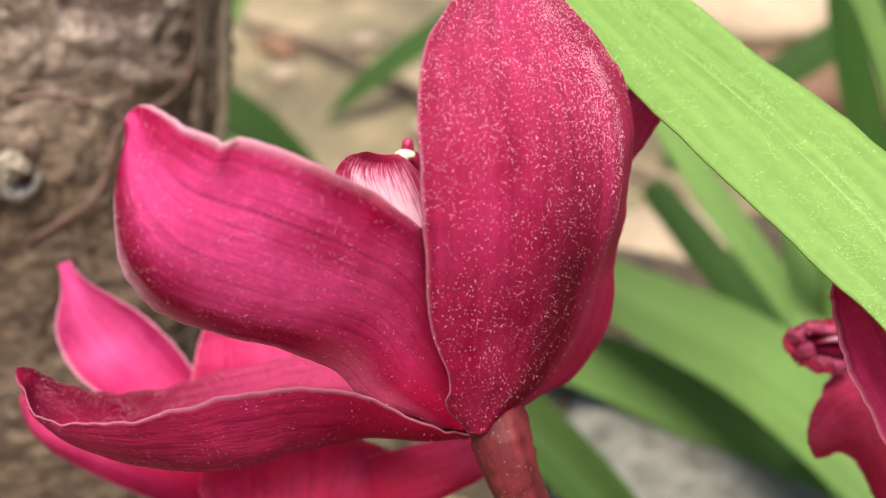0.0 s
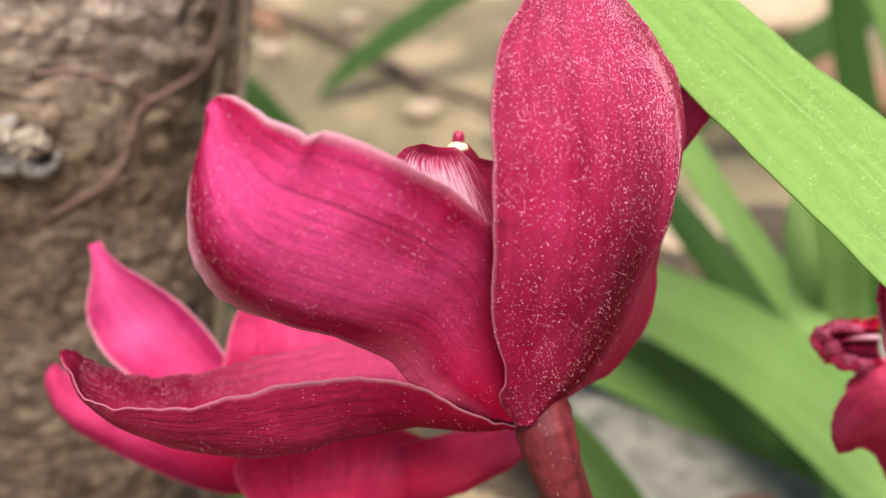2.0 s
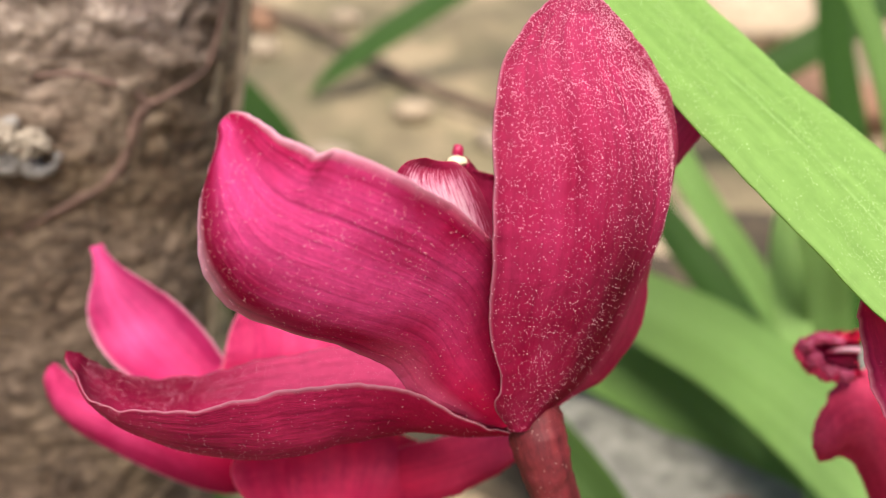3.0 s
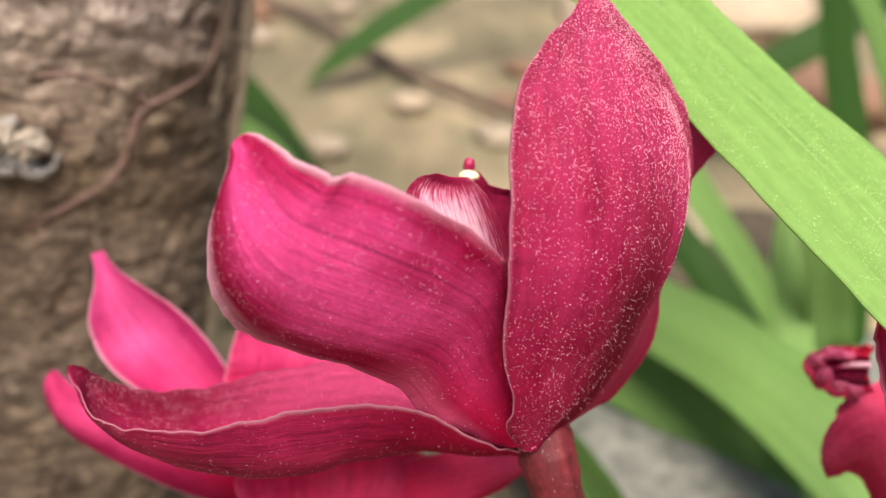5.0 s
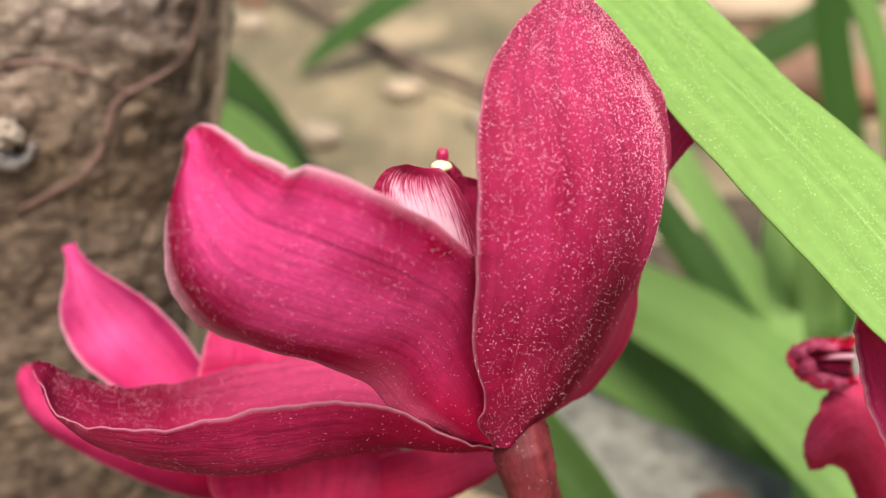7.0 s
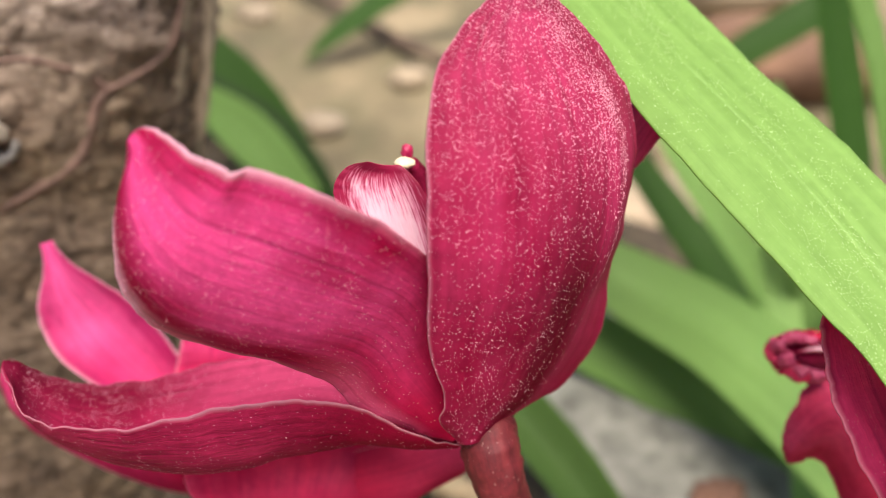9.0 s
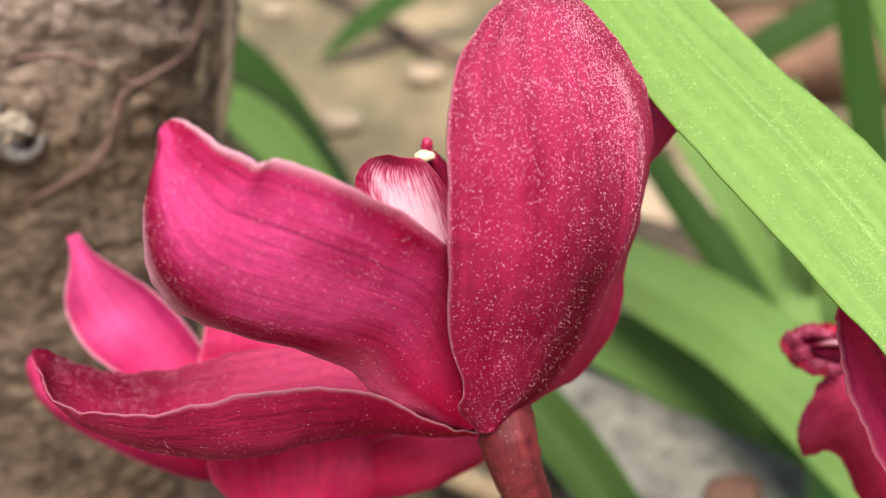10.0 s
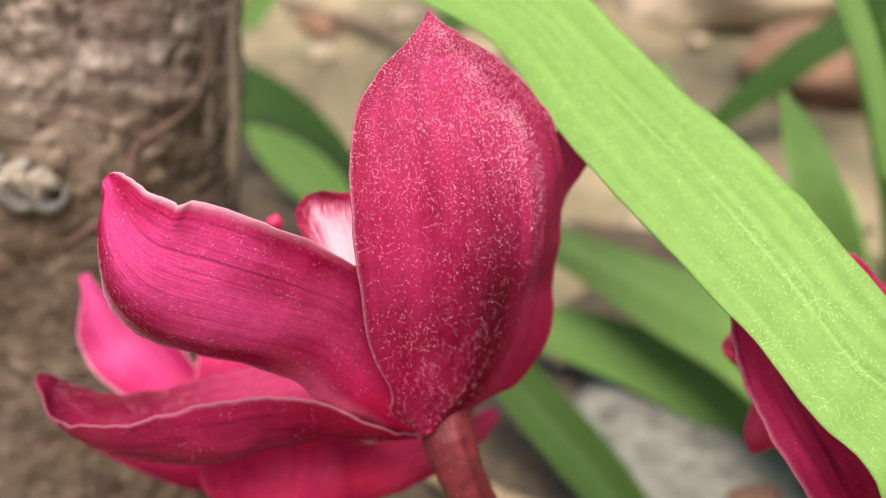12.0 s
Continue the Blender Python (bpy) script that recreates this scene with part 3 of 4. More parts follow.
single("twig", tube([
    (-0.013, 0.253, 0.03),
    (0, 0.242, 0.03),
    (0.025, 0.228, 0.03),
    (0.04, 0.221, 0.03),
], [0.004, 0.005, 0.005, 0.004], 10, 40, 0.3, 8), plain("tan_twig", (0.22, 0.16, 0.09), (0.36, 0.28, 0.17), 60, 0.85, 0.001), [
    (-0.013, 0.253, 0.03),
    (0, 0.242, 0.03),
    (0.025, 0.228, 0.03),
    (0.04, 0.221, 0.03),
][0], "pale tan dry stick lying on the soil", "twig")
single("brown_clod", lump((0.117, 0.235, 0.025), (0.011, 0.01, 0.008), 0.35, 1.5, 9, 4), plain("rust_clod", (0.085, 0.042, 0.027), (0.17, 0.088, 0.055), 30, 0.9, 0.002), (0.117, 0.235, 0.02), "rust-brown clod of earth lying on a flat stone", "clod")
single("pebble", lump(((-0.164, 0.242, 0.0)[0], (-0.164, 0.242, 0.0)[1], 0.008), (0.026, 0.022, 0.018), 0.3, 1.4, 11, 3), grey_stone_mat, (-0.164, 0.242, 0.0), "small pale grey pebble on the soil", "pebble")


def pebble(at, size, material, seed):
    single("pebble", lump((at[0], at[1], size * 0.25), (size, size * 0.8, size * 0.6), 0.35, 1.4, seed, 3, 0.5), material, (at[0], at[1], 0.0), "rounded tan pebble lying on the dry soil", "pebble", "pebbles")


rnd = random.Random(17)
for k in range(18):
    near = k / 17
    pebble((rnd.uniform(-0.3, 0.1) * (0.6 + near) + 0.25 * (k % 3 == 0), 0.52 + 0.75 * near + rnd.uniform(-0.05, 0.05)), rnd.uniform(0.009, 0.02) * (0.8 + 0.9 * near), (tan_stone_mat, pale_stone_mat, brown_stone_mat)[k % 3 if k % 5 else 1], 60 + k)


def weed(at, n, size, seed):
    """A tuft of short blades springing from one root."""
    rnd = random.Random(seed)
    tuft = thing("weed", at, "small green weed tuft growing in the soil", "weed", "weeds")
    for _ in range(n):
        a, lean = rnd.uniform(0, 6.28), rnd.uniform(0.3, 1.0)
        d, h = Vector((math.cos(a), math.sin(a), 0)), size * rnd.uniform(0.7, 1.2)
        wide = Vector((-d.y, d.x, 0)) * size * 0.12
        rows = []
        for f, w in ((0, 0.5), (0.35, 1.0), (0.7, 0.8), (1.0, 0.1)):
            p = Vector(at) + d * (lean * h * f * f) + Vector((0, 0, h * f * (1 - 0.35 * lean * f)))
            rows.append((*(p * 1000), *(wide * w * 1000), size * 30 * w, 0))
        part("blade", blade(rows, 6, 12, 0.0006, 0.0002, 0.5, seed), mid_leaf_mat, tuft)


for at, n, size, seed in (((-0.096, 0.246, 0.0), 9, 0.035, 1), ((-0.016, 0.252, 0.0), 7, 0.022, 2), ((-0.002, 0.251, 0.0), 5, 0.018, 3), ((-0.105, 0.4, 0.0), 9, 0.045, 4), ((-0.135, 0.43, 0.0), 8, 0.05, 5)):
    weed(at, n, size, seed)

litter_mat = plain("litter_shade_leaf", (0.03, 0.023, 0.013), (0.09, 0.066, 0.038), 60, 0.85, 0.001)


def litter_shade_leaf(at, length, turn, seed):
    """A curled fallen leaf on the soil, as litter and to darken shaded ground."""
    rnd = random.Random(seed)
    d = Vector((math.cos(turn), math.sin(turn), 0))
    w = Vector((-d.y, d.x, 0.15)) * length * 0.2
    rows = []
    for f, k in ((-0.5, 0.15), (-0.3, 0.8), (0.0, 1.0), (0.25, 0.8), (0.45, 0.3), (0.52, 0.05)):
        p = Vector(at) + d * length * f + Vector((0, 0, 0.004 + length * 0.25 * f * f + rnd.uniform(0, 0.003)))
        rows.append((*(p * 1000), *(w * k * 1000), -length * 120 * k, 0.2))
    single("litter_shade_leaf", blade(rows, 10, 24, 0.0008, 0.002, 0.4, seed), litter_mat, at, "curled dark brown leaf, litter and stand-in for shaded soil", "dead leaf", "fallen leaves")


# litter by the stalk; elsewhere the leaves stand in for dark, shaded soil
for k, at in enumerate([
    (0.177, 0.508, 0),
    (0.183, 0.461, 0),
    (0.154, 0.466, 0),
    (0.229, 0.53, 0),
    (0.128, 0.416, 0),
    (0.205, 0.546, 0),
    (0.236, 0.481, 0),
    (0.09, 0.413, 0),
    (0.131, 0.479, 0),
    (0.023, 0.299, 0),
    (0.034, 0.276, 0),
    (0.015, 0.28, 0),
    (0.049, 0.257, 0),
    (-0.174, 0.567, 0),
    (-0.166, 0.605, 0),
    (-0.132, 0.536, 0),
    (-0.189, 0.662, 0),
    (0.025, 0.295, 0),
    (0.030, 0.276, 0),
    (0.039, 0.295, 0),
    (0.023, 0.269, 0),
    (-0.16, 0.62, 0),
    (0.2, 0.4, 0),
    (0.17, 0.37, 0),
]):
    litter_shade_leaf(at, 0.1 + 0.02 * (k % 3), k * 1.9, 40 + k)

# ---- the orchid plant: leaves and flower spike ----
plant = thing("orchid_plant", (0.115, 0.125, 0.004), "orchid plant with long strap-shaped green leaves", "orchid")


def strap_leaf(rows, mat, label="", fold=1.0):
    """A long leaf, folded along its midrib."""
    rows = [(*r[:6], r[6] * fold, r[7]) for r in rows]
    faces = sheet(rows, 20, 70, 0.0011, 0.0004, 0.6, len(bpy.data.objects))
    return part("leaf", skin(faces), mat, plant, label), faces



big_leaf, faces = strap_leaf([
    (-1.2, 178.5, 246.5, 12.2, 10.7, 6.7, 1.75, 0.06),
    (23.6, 155.4, 234.2, 8.4, 10, 3.4, 0.8, -0.15),
    (36.6, 134, 222.8, 8.3, 10.5, 3.7, -0.7, -0.37),
    (43.3, 124.7, 217.4, 8.3, 10.4, 3.9, -1.1, -0.41),
    (50.8, 116.6, 211.8, 8.4, 10, 4.4, -0.65, -0.35),
    (57.2, 108.6, 206.6, 7.9, 9.1, 4.9, 0.1, -0.23),
    (62.3, 100.4, 202.2, 7, 7.8, 5.3, 0.85, -0.1),
    (68.7, 91.1, 195.4, 6.5, 6.7, 5.8, 1.6, 0.03),
    (75.025, 81.475, 189.24, 6.2, 6.4, 5.5, 1, 0),
    (79.025, 85.475, 159.24, 5.5, 5.7, 4.9, 1, 0),
    (118, 100, 70, 3.9, 4, 3.5, 1, 0),
    (115, 125, 4, 2.6, 2.7, 2.3, 1, 0),
], leaf_mat, "bright light-green strap leaf dusted with pale specks")
granules(faces, big_leaf, grit_mat, 9000, lambda u, v, face: (0.35 + 0.65 * rise(v, 0.35, 0.6) + 0.5 * gauss(u, 0.5, 0.1)) * (1 - rise(v, 0.76, 0.82)), (0.026, 0.072), 4, "pale green specks of grit", 3.0, 0.7)
strap_leaf([
    (93.7, 388.3, 157.1, -6, -3.7, -1.9, -1.6, 0),
    (115.3, 357.5, 122.9, -6.9, -4.4, -2.3, -1.9, 0),
    (127.5, 342.2, 106.1, -6.8, -4.7, -2.7, -2, 0),
    (143.4, 325.2, 86.7, -6.9, -4.7, -2.7, -2, 0),
    (160.4, 306.2, 63.5, -6.8, -4.4, -2.4, -1.9, 0),
    (176.9, 286.3, 38.7, -6.2, -3.8, -1.9, -1.7, 0),
    (187.2, 258.5, 19.5, -5.3, -3.2, -1.6, -1.5, 0),
    (170, 170, 4, -2.7, -1.6, -0.8, -0.7, 0),
], young_leaf_mat, fold=3)
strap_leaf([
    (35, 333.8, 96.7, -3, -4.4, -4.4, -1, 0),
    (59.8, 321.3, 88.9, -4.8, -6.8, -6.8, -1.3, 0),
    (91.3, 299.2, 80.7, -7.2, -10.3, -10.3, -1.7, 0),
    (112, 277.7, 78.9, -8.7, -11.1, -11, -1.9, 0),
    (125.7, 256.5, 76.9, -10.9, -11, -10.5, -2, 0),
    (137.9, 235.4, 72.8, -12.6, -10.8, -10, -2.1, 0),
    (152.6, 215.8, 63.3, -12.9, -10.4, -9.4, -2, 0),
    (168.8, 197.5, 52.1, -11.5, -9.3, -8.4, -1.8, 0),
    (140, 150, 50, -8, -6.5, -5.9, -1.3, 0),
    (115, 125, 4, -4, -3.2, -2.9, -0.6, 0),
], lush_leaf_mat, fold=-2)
strap_leaf([
    (28.9, 331.8, 49.5, -2.4, -5.8, -7.2, -0.6, 0),
    (55.3, 324, 46.4, -3.7, -7.7, -9.6, -0.8, 0),
    (78, 314.1, 43.2, -5.2, -8.4, -10.4, -0.9, 0),
    (97.2, 303, 39.5, -6.3, -8.7, -10.7, -1, 0),
    (117.5, 289.7, 35.9, -7.5, -8.6, -10.6, -1, 0),
    (135.6, 272.5, 31.3, -9, -7.9, -9.5, -1, 0),
    (149, 253.1, 26.2, -10, -6.6, -7.6, -0.9, 0),
    (156.6, 230.1, 22.2, -8.9, -5.1, -5.8, -0.8, 0),
    (115, 125, 4, -4.4, -2.6, -2.9, -0.4, 0),
], back_leaf_mat, fold=-1.2)
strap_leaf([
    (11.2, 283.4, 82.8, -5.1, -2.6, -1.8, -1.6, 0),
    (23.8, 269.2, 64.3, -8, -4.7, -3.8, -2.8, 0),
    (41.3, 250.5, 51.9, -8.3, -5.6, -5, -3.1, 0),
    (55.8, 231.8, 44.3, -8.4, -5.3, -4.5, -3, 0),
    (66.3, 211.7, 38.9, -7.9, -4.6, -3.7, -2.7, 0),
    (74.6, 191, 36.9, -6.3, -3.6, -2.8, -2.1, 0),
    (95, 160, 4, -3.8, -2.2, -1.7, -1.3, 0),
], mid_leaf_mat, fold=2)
strap_leaf([
    (121.9, 287.8, 174.7, -1.3, -0.6, -0.3, -0.3, 0),
    (127.2, 279.1, 161.5, -6.6, -2.7, -1.3, -1.3, 0),
    (133.4, 268.3, 144, -9.5, -3.8, -1.6, -1.8, 0),
    (144.6, 270.3, 120.1, -10.5, -3.8, -1.1, -2, 0),
    (161.5, 282.7, 82.7, -10.8, -3.6, -0.6, -2, 0),
    (175, 282.6, 43.3, -10, -3.3, -0.4, -1.9, 0),
    (155, 165, 4, -5, -1.6, -0.2, -0.9, 0),
], young_leaf_mat)
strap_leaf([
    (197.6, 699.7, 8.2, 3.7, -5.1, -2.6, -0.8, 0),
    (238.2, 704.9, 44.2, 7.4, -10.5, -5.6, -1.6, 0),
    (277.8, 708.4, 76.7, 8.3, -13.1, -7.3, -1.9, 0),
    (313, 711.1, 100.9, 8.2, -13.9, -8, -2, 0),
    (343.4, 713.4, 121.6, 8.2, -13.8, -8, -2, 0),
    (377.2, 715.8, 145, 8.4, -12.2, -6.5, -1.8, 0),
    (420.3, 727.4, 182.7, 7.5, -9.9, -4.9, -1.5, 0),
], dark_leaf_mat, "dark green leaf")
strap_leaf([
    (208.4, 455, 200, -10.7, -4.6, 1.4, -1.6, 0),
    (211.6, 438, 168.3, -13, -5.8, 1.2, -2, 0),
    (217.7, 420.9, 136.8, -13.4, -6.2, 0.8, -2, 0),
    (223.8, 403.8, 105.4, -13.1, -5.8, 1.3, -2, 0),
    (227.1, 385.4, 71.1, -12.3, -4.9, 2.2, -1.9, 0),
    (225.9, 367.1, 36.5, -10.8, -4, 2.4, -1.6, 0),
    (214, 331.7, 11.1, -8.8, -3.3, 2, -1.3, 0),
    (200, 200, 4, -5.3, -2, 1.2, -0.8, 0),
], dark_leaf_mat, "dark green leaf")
strap_leaf([
    (119.9, 274, 229, -4.8, -3.4, -1.2, -2.2, 0),
    (126.6, 265.1, 217.2, -5, -3.2, -0.9, -2.2, 0),
    (131.5, 255.5, 203.9, -5, -2.8, -0.3, -2.1, 0),
    (135, 245.2, 189.2, -4.8, -2.4, 0.1, -2, 0),
    (139.2, 233.6, 167.8, -4.4, -2, 0.4, -1.8, 0),
    (142.3, 220.4, 143.3, -4.5, -1.9, 0.5, -1.8, 0),
    (115, 125, 4, -2.7, -1.2, 0.3, -1.1, 0),
], back_leaf_mat)
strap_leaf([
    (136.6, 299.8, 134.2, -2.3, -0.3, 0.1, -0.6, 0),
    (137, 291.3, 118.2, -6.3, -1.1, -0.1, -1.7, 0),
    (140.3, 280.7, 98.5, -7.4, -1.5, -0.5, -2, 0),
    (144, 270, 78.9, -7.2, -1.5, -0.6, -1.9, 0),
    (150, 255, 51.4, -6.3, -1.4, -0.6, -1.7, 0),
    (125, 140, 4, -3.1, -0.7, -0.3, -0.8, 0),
], lit_leaf_mat)
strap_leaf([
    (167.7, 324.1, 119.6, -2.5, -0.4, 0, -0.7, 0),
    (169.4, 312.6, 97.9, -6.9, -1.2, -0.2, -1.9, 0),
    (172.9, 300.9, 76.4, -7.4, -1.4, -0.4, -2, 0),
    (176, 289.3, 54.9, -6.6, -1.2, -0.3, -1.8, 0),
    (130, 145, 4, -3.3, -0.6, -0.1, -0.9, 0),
], lit_leaf_mat)
strap_leaf([
    (-121.2, 849.1, 6.8, 1.2, -1.1, -0.8, -0.2, 0),
    (-97.9, 879.7, 24.4, 6.6, -6.6, -5.1, -1.3, 0),
    (-64.3, 911.7, 45.9, 8.8, -9.8, -8, -1.8, 0),
    (-22.9, 944.6, 70, 9.1, -11, -9.3, -2, 0),
    (32.9, 980.1, 100.8, 8.8, -10.9, -9.2, -2, 0),
    (110, 1022, 146, 7.9, -9.8, -8.2, -1.8, 0),
], dark_leaf_mat, "dark green leaf")
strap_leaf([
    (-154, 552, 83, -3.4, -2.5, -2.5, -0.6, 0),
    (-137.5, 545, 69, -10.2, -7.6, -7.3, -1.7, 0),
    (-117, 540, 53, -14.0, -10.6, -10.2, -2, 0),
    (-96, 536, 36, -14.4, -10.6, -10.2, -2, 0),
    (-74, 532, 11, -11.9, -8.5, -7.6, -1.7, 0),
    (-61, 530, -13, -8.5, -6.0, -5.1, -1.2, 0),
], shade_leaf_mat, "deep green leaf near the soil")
strap_leaf([
    (-215, 610, 112, -6, -4, -3.4, -1, 0),
    (-190, 606, 96, -16, -11, -10, -2, 0),
    (-160, 600, 74, -20, -14, -13, -2, 0),
    (-128, 594, 46, -19, -13, -12, -2, 0),
    (-96, 588, 10, -14, -9, -8, -1.4, 0),
    (-84, 586, -14, -9, -6, -5, -1, 0),
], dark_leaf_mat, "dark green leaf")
strap_leaf([
    (-139.3, 488.8, 97.6, -1.8, -1.6, -1.7, -0.4, 0),
    (-125.5, 486, 85.8, -7, -6.4, -6.5, -1.5, 0),
    (-108.5, 484, 70.8, -10, -8.6, -8.5, -2, 0),
    (-91.1, 480.7, 53.3, -10.4, -7.9, -7.5, -1.9, 0),
    (-70.2, 476.3, 28.6, -8.1, -5.9, -5.4, -1.5, 0),
], young_leaf_mat)
strap_leaf([
    (-203.9, 867.7, 142.1, -10.4, -0.5, 5.6, -2, 0),
    (-216.8, 853.8, 116.7, -11.8, -0.4, 6.7, -2.3, 0),
    (-227.4, 843.9, 99.1, -10.3, -0.4, 5.7, -2, 0),
    (-235.7, 834.2, 81.3, -2.1, -0.1, 1.1, -0.4, 0),
], back_leaf_mat)
strap_leaf([
    (108.5, 406.9, 97.7, -6.1, -3.8, -3.1, -1.4, 0),
    (129.6, 388.7, 74.4, -7.8, -5.1, -4.2, -1.9, 0),
    (147, 373.6, 56.4, -8.4, -5.6, -4.7, -2, 0),
    (164, 358.7, 38.9, -8.7, -5.6, -4.6, -2, 0),
    (179, 339.4, 21.4, -7.8, -4.8, -3.8, -1.8, 0),
    (200, 200, 4, -3.9, -2.4, -1.9, -0.9, 0),
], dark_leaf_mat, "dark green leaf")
SPIKE = ((0.115, 0.125, 0.0), (0.075, 0.112, 0.04), (0.048, 0.113, 0.072), (0.037, 0.112, 0.1), tuple(c / 1000 for c in [
    (9.3, 110, 170.7),
    (8.8, 106.4, 170.2),
    (9.2, 103.9, 168.8),
    (10.6, 101.8, 165),
    (12.5, 101.1, 159.6),
    (16.5, 101.5, 150.2),
    (24.5, 104.7, 133.8),
][-1]))
part("flower_spike", tube(SPIKE, [0.005, 0.0048, 0.0045, 0.004, 0.0036], 16, 40, 0.1, 21), stem_mat, plant, "reddish flower spike")

# ---- the near flower ----
flower = thing("orchid_flower", tuple(v / 1000 for v in [
    (9.3, 110, 170.7),
    (8.8, 106.4, 170.2),
    (9.2, 103.9, 168.8),
    (10.6, 101.8, 165),
    (12.5, 101.1, 159.6),
    (16.5, 101.5, 150.2),
    (24.5, 104.7, 133.8),
][0]), "deep crimson-pink orchid flower seen from behind, dusted with pale granules", "orchid flower", "orchid flowers")
faces = sheet([
    (5.3, 101.4, 172.2, 1.5, 0.4, -0.1, 0.5, 0),
    (7.6, 103.4, 175.7, 6.1, 6.6, -4.3, 1.2, -0.76),
    (11.2, 105.2, 180.6, 10.9, 10.8, -7.4, 1.8, -1.22),
    (12.8, 106.5, 188.3, 14.6, 12.7, -7.7, 4, -1.2),
    (12.9, 107.3, 197.3, 15, 14, -6.6, 7.1, -0.86),
    (13.2, 107.9, 205.7, 15.8, 14.3, -5.4, 8.8, -0.53),
    (13.3, 109.4, 214.1, 16.1, 13.4, -4.4, 8.8, -0.41),
    (12.6, 112.3, 221.8, 15.6, 12.1, -3.3, 6.7, -0.32),
    (11.3, 114.3, 227.4, 13.2, 10.7, -2.8, 4.2, -0.21),
    (9.6, 115.6, 232.9, 8.5, 8.4, -1.5, 2.5, -0.07),
    (8.9, 115.6, 236.2, 4.6, 4.9, -0.8, 1.4, 0),
    (7.9, 117.4, 238.8, 1.3, 1.3, -0.2, 0.6, 0),
    (7.5, 118.3, 240.2, 0.15, 0, 0, 0.1, 0),
], 56, 150, 0.0008, 0.0004, 0.5, 1, 0, 0.3, ((-1, 0.085, 0.5, 0.035, -1.3, -0.6), (-1, 0.15, 0.4, 0.03, 0.5, 0.0)))
sepal = part("dorsal_sepal", skin(faces), sepal_mat, flower, "broad upright crimson sepal with a dark stripe of pigment and painted shade")


def on_sepal(u, v, face):
    fold = gauss(u, 0.625 - 0.6 * max(0, v - 0.6), 0.085) * rise(v, 0.46, 0.6) * (1 - rise(v, 0.86, 0.95))
    return 0.18 + 0.9 * rise(v, 0.35, 0.8) + 1.1 * fold - 0.5 * rise(u, 0.7, 0.8) * (1 - 0.6 * rise(v, 0.6, 0.9)) - 0.14 * rise(u, 0.42, 0.6) * (1 - rise(v, 0.34, 0.5))


granules(faces, sepal, granule_mat, 14500, on_sepal, (0.022, 0.094), 1, "pale pink granules", 1.5, 0.3)
faces = sheet([
    (3.3, 100.4, 174.4, -0.8, -0.3, -0.8, -0.3, 0),
    (0.3, 101, 179.9, -3.4, -0.3, -5.1, -0.7, 0.06),
    (-4.6, 100.5, 187.6, -6.8, -0.5, -8.1, -1.4, 0.13),
    (-8.1, 98.2, 195.2, -7.4, 0.7, -10, -2, 0.22),
    (-14.2, 94.7, 201.6, -8.3, 2.6, -11.4, -3.3, 0.24),
    (-22.4, 92, 206.8, -8.6, 3.5, -12.7, -4.4, 0.18),
    (-29, 90.8, 210.5, -7.9, 3.5, -12.1, -4.7, 0.15),
    (-31.9, 90.2, 213.3, -7.1, 2.9, -9.4, -3.9, 0.16),
    (-34, 90.6, 217.3, -5.2, 2, -6.7, -2.6, 0.15),
    (-34.9, 91.5, 221.1, -2.9, 0.9, -4.1, -1.6, 0.11),
    (-35.3, 91.6, 223.4, -1.2, -0.1, -1.8, -0.7, 0.04),
    (-35.8, 91.7, 223.9, -0.4, -0.1, -0.7, -0.2, 0),
], 48, 190, 0.0008, 0.0004, 0.45, 2, 0.03, 0.5, ((1, 0.6, 0.26, 0.16, -0.1, -1.3), (-1, 0.612, 0.16, 0.007, 0.42, 0.15), (-1, 0.66, 0.3, 0.035, -0.25, 0.1), (-1, 0.57, 0.4, 0.03, -0.15, 0.0)))
petal = part("petal", skin(faces), petal_mat, flower)
granules(faces, petal, granule_mat, 2000, lambda u, v, face: 0.2 + 0.55 * rise(v, 0.15, 0.5) + 1.6 * rise(v, 0.86, 0.98) - 0.4 * rise(u, 0.7, 0.9) * rise(v, 0.2, 0.4), (0.025, 0.078), 2, "pale pink granules")
faces = sheet([
    (3.8, 102.2, 171.5, -0.3, 1, -0.3, -0.5, 0),
    (-3.1, 105.3, 173.0, -1.4, 5.9, -1.8, -3.7, -0.37),
    (-10.3, 108.7, 175.85, -0.9, 10, -3.95, -7.3, -0.65),
    (-17.9, 110.5, 177.1, -2.1, 13.4, -5.9, -9.6, -0.65),
    (-25.5, 110.8, 176.8, -3.2, 15.5, -7.5, -10.9, -0.53),
    (-33.5, 110, 175.5, -4.8, 16.1, -8.6, -11.5, -0.56),
    (-41.3, 108.5, 174.05, -6, 15.5, -8.75, -10.4, -0.54),
    (-49.2, 107.1, 173.1, -5.8, 13.8, -7.3, -7.9, -0.42),
    (-56.1, 106.9, 172.9, -4.3, 11.2, -4.8, -5, -0.29),
    (-61.9, 108.1, 173.9, -2.7, 8, -2.3, -2.7, -0.16),
    (-65.7, 110.1, 175.8, -1.3, 4.1, -0.7, -0.8, -0.04),
    (-67.9, 111.3, 176.8, -0.5, 1.3, -0.2, -0.1, 0),
], 48, 140, 0.0008, 0.0005, 0, 3)
sepal = part("lateral_sepal", skin(faces), low_mat, flower, "dark wine-red cupped sepal")
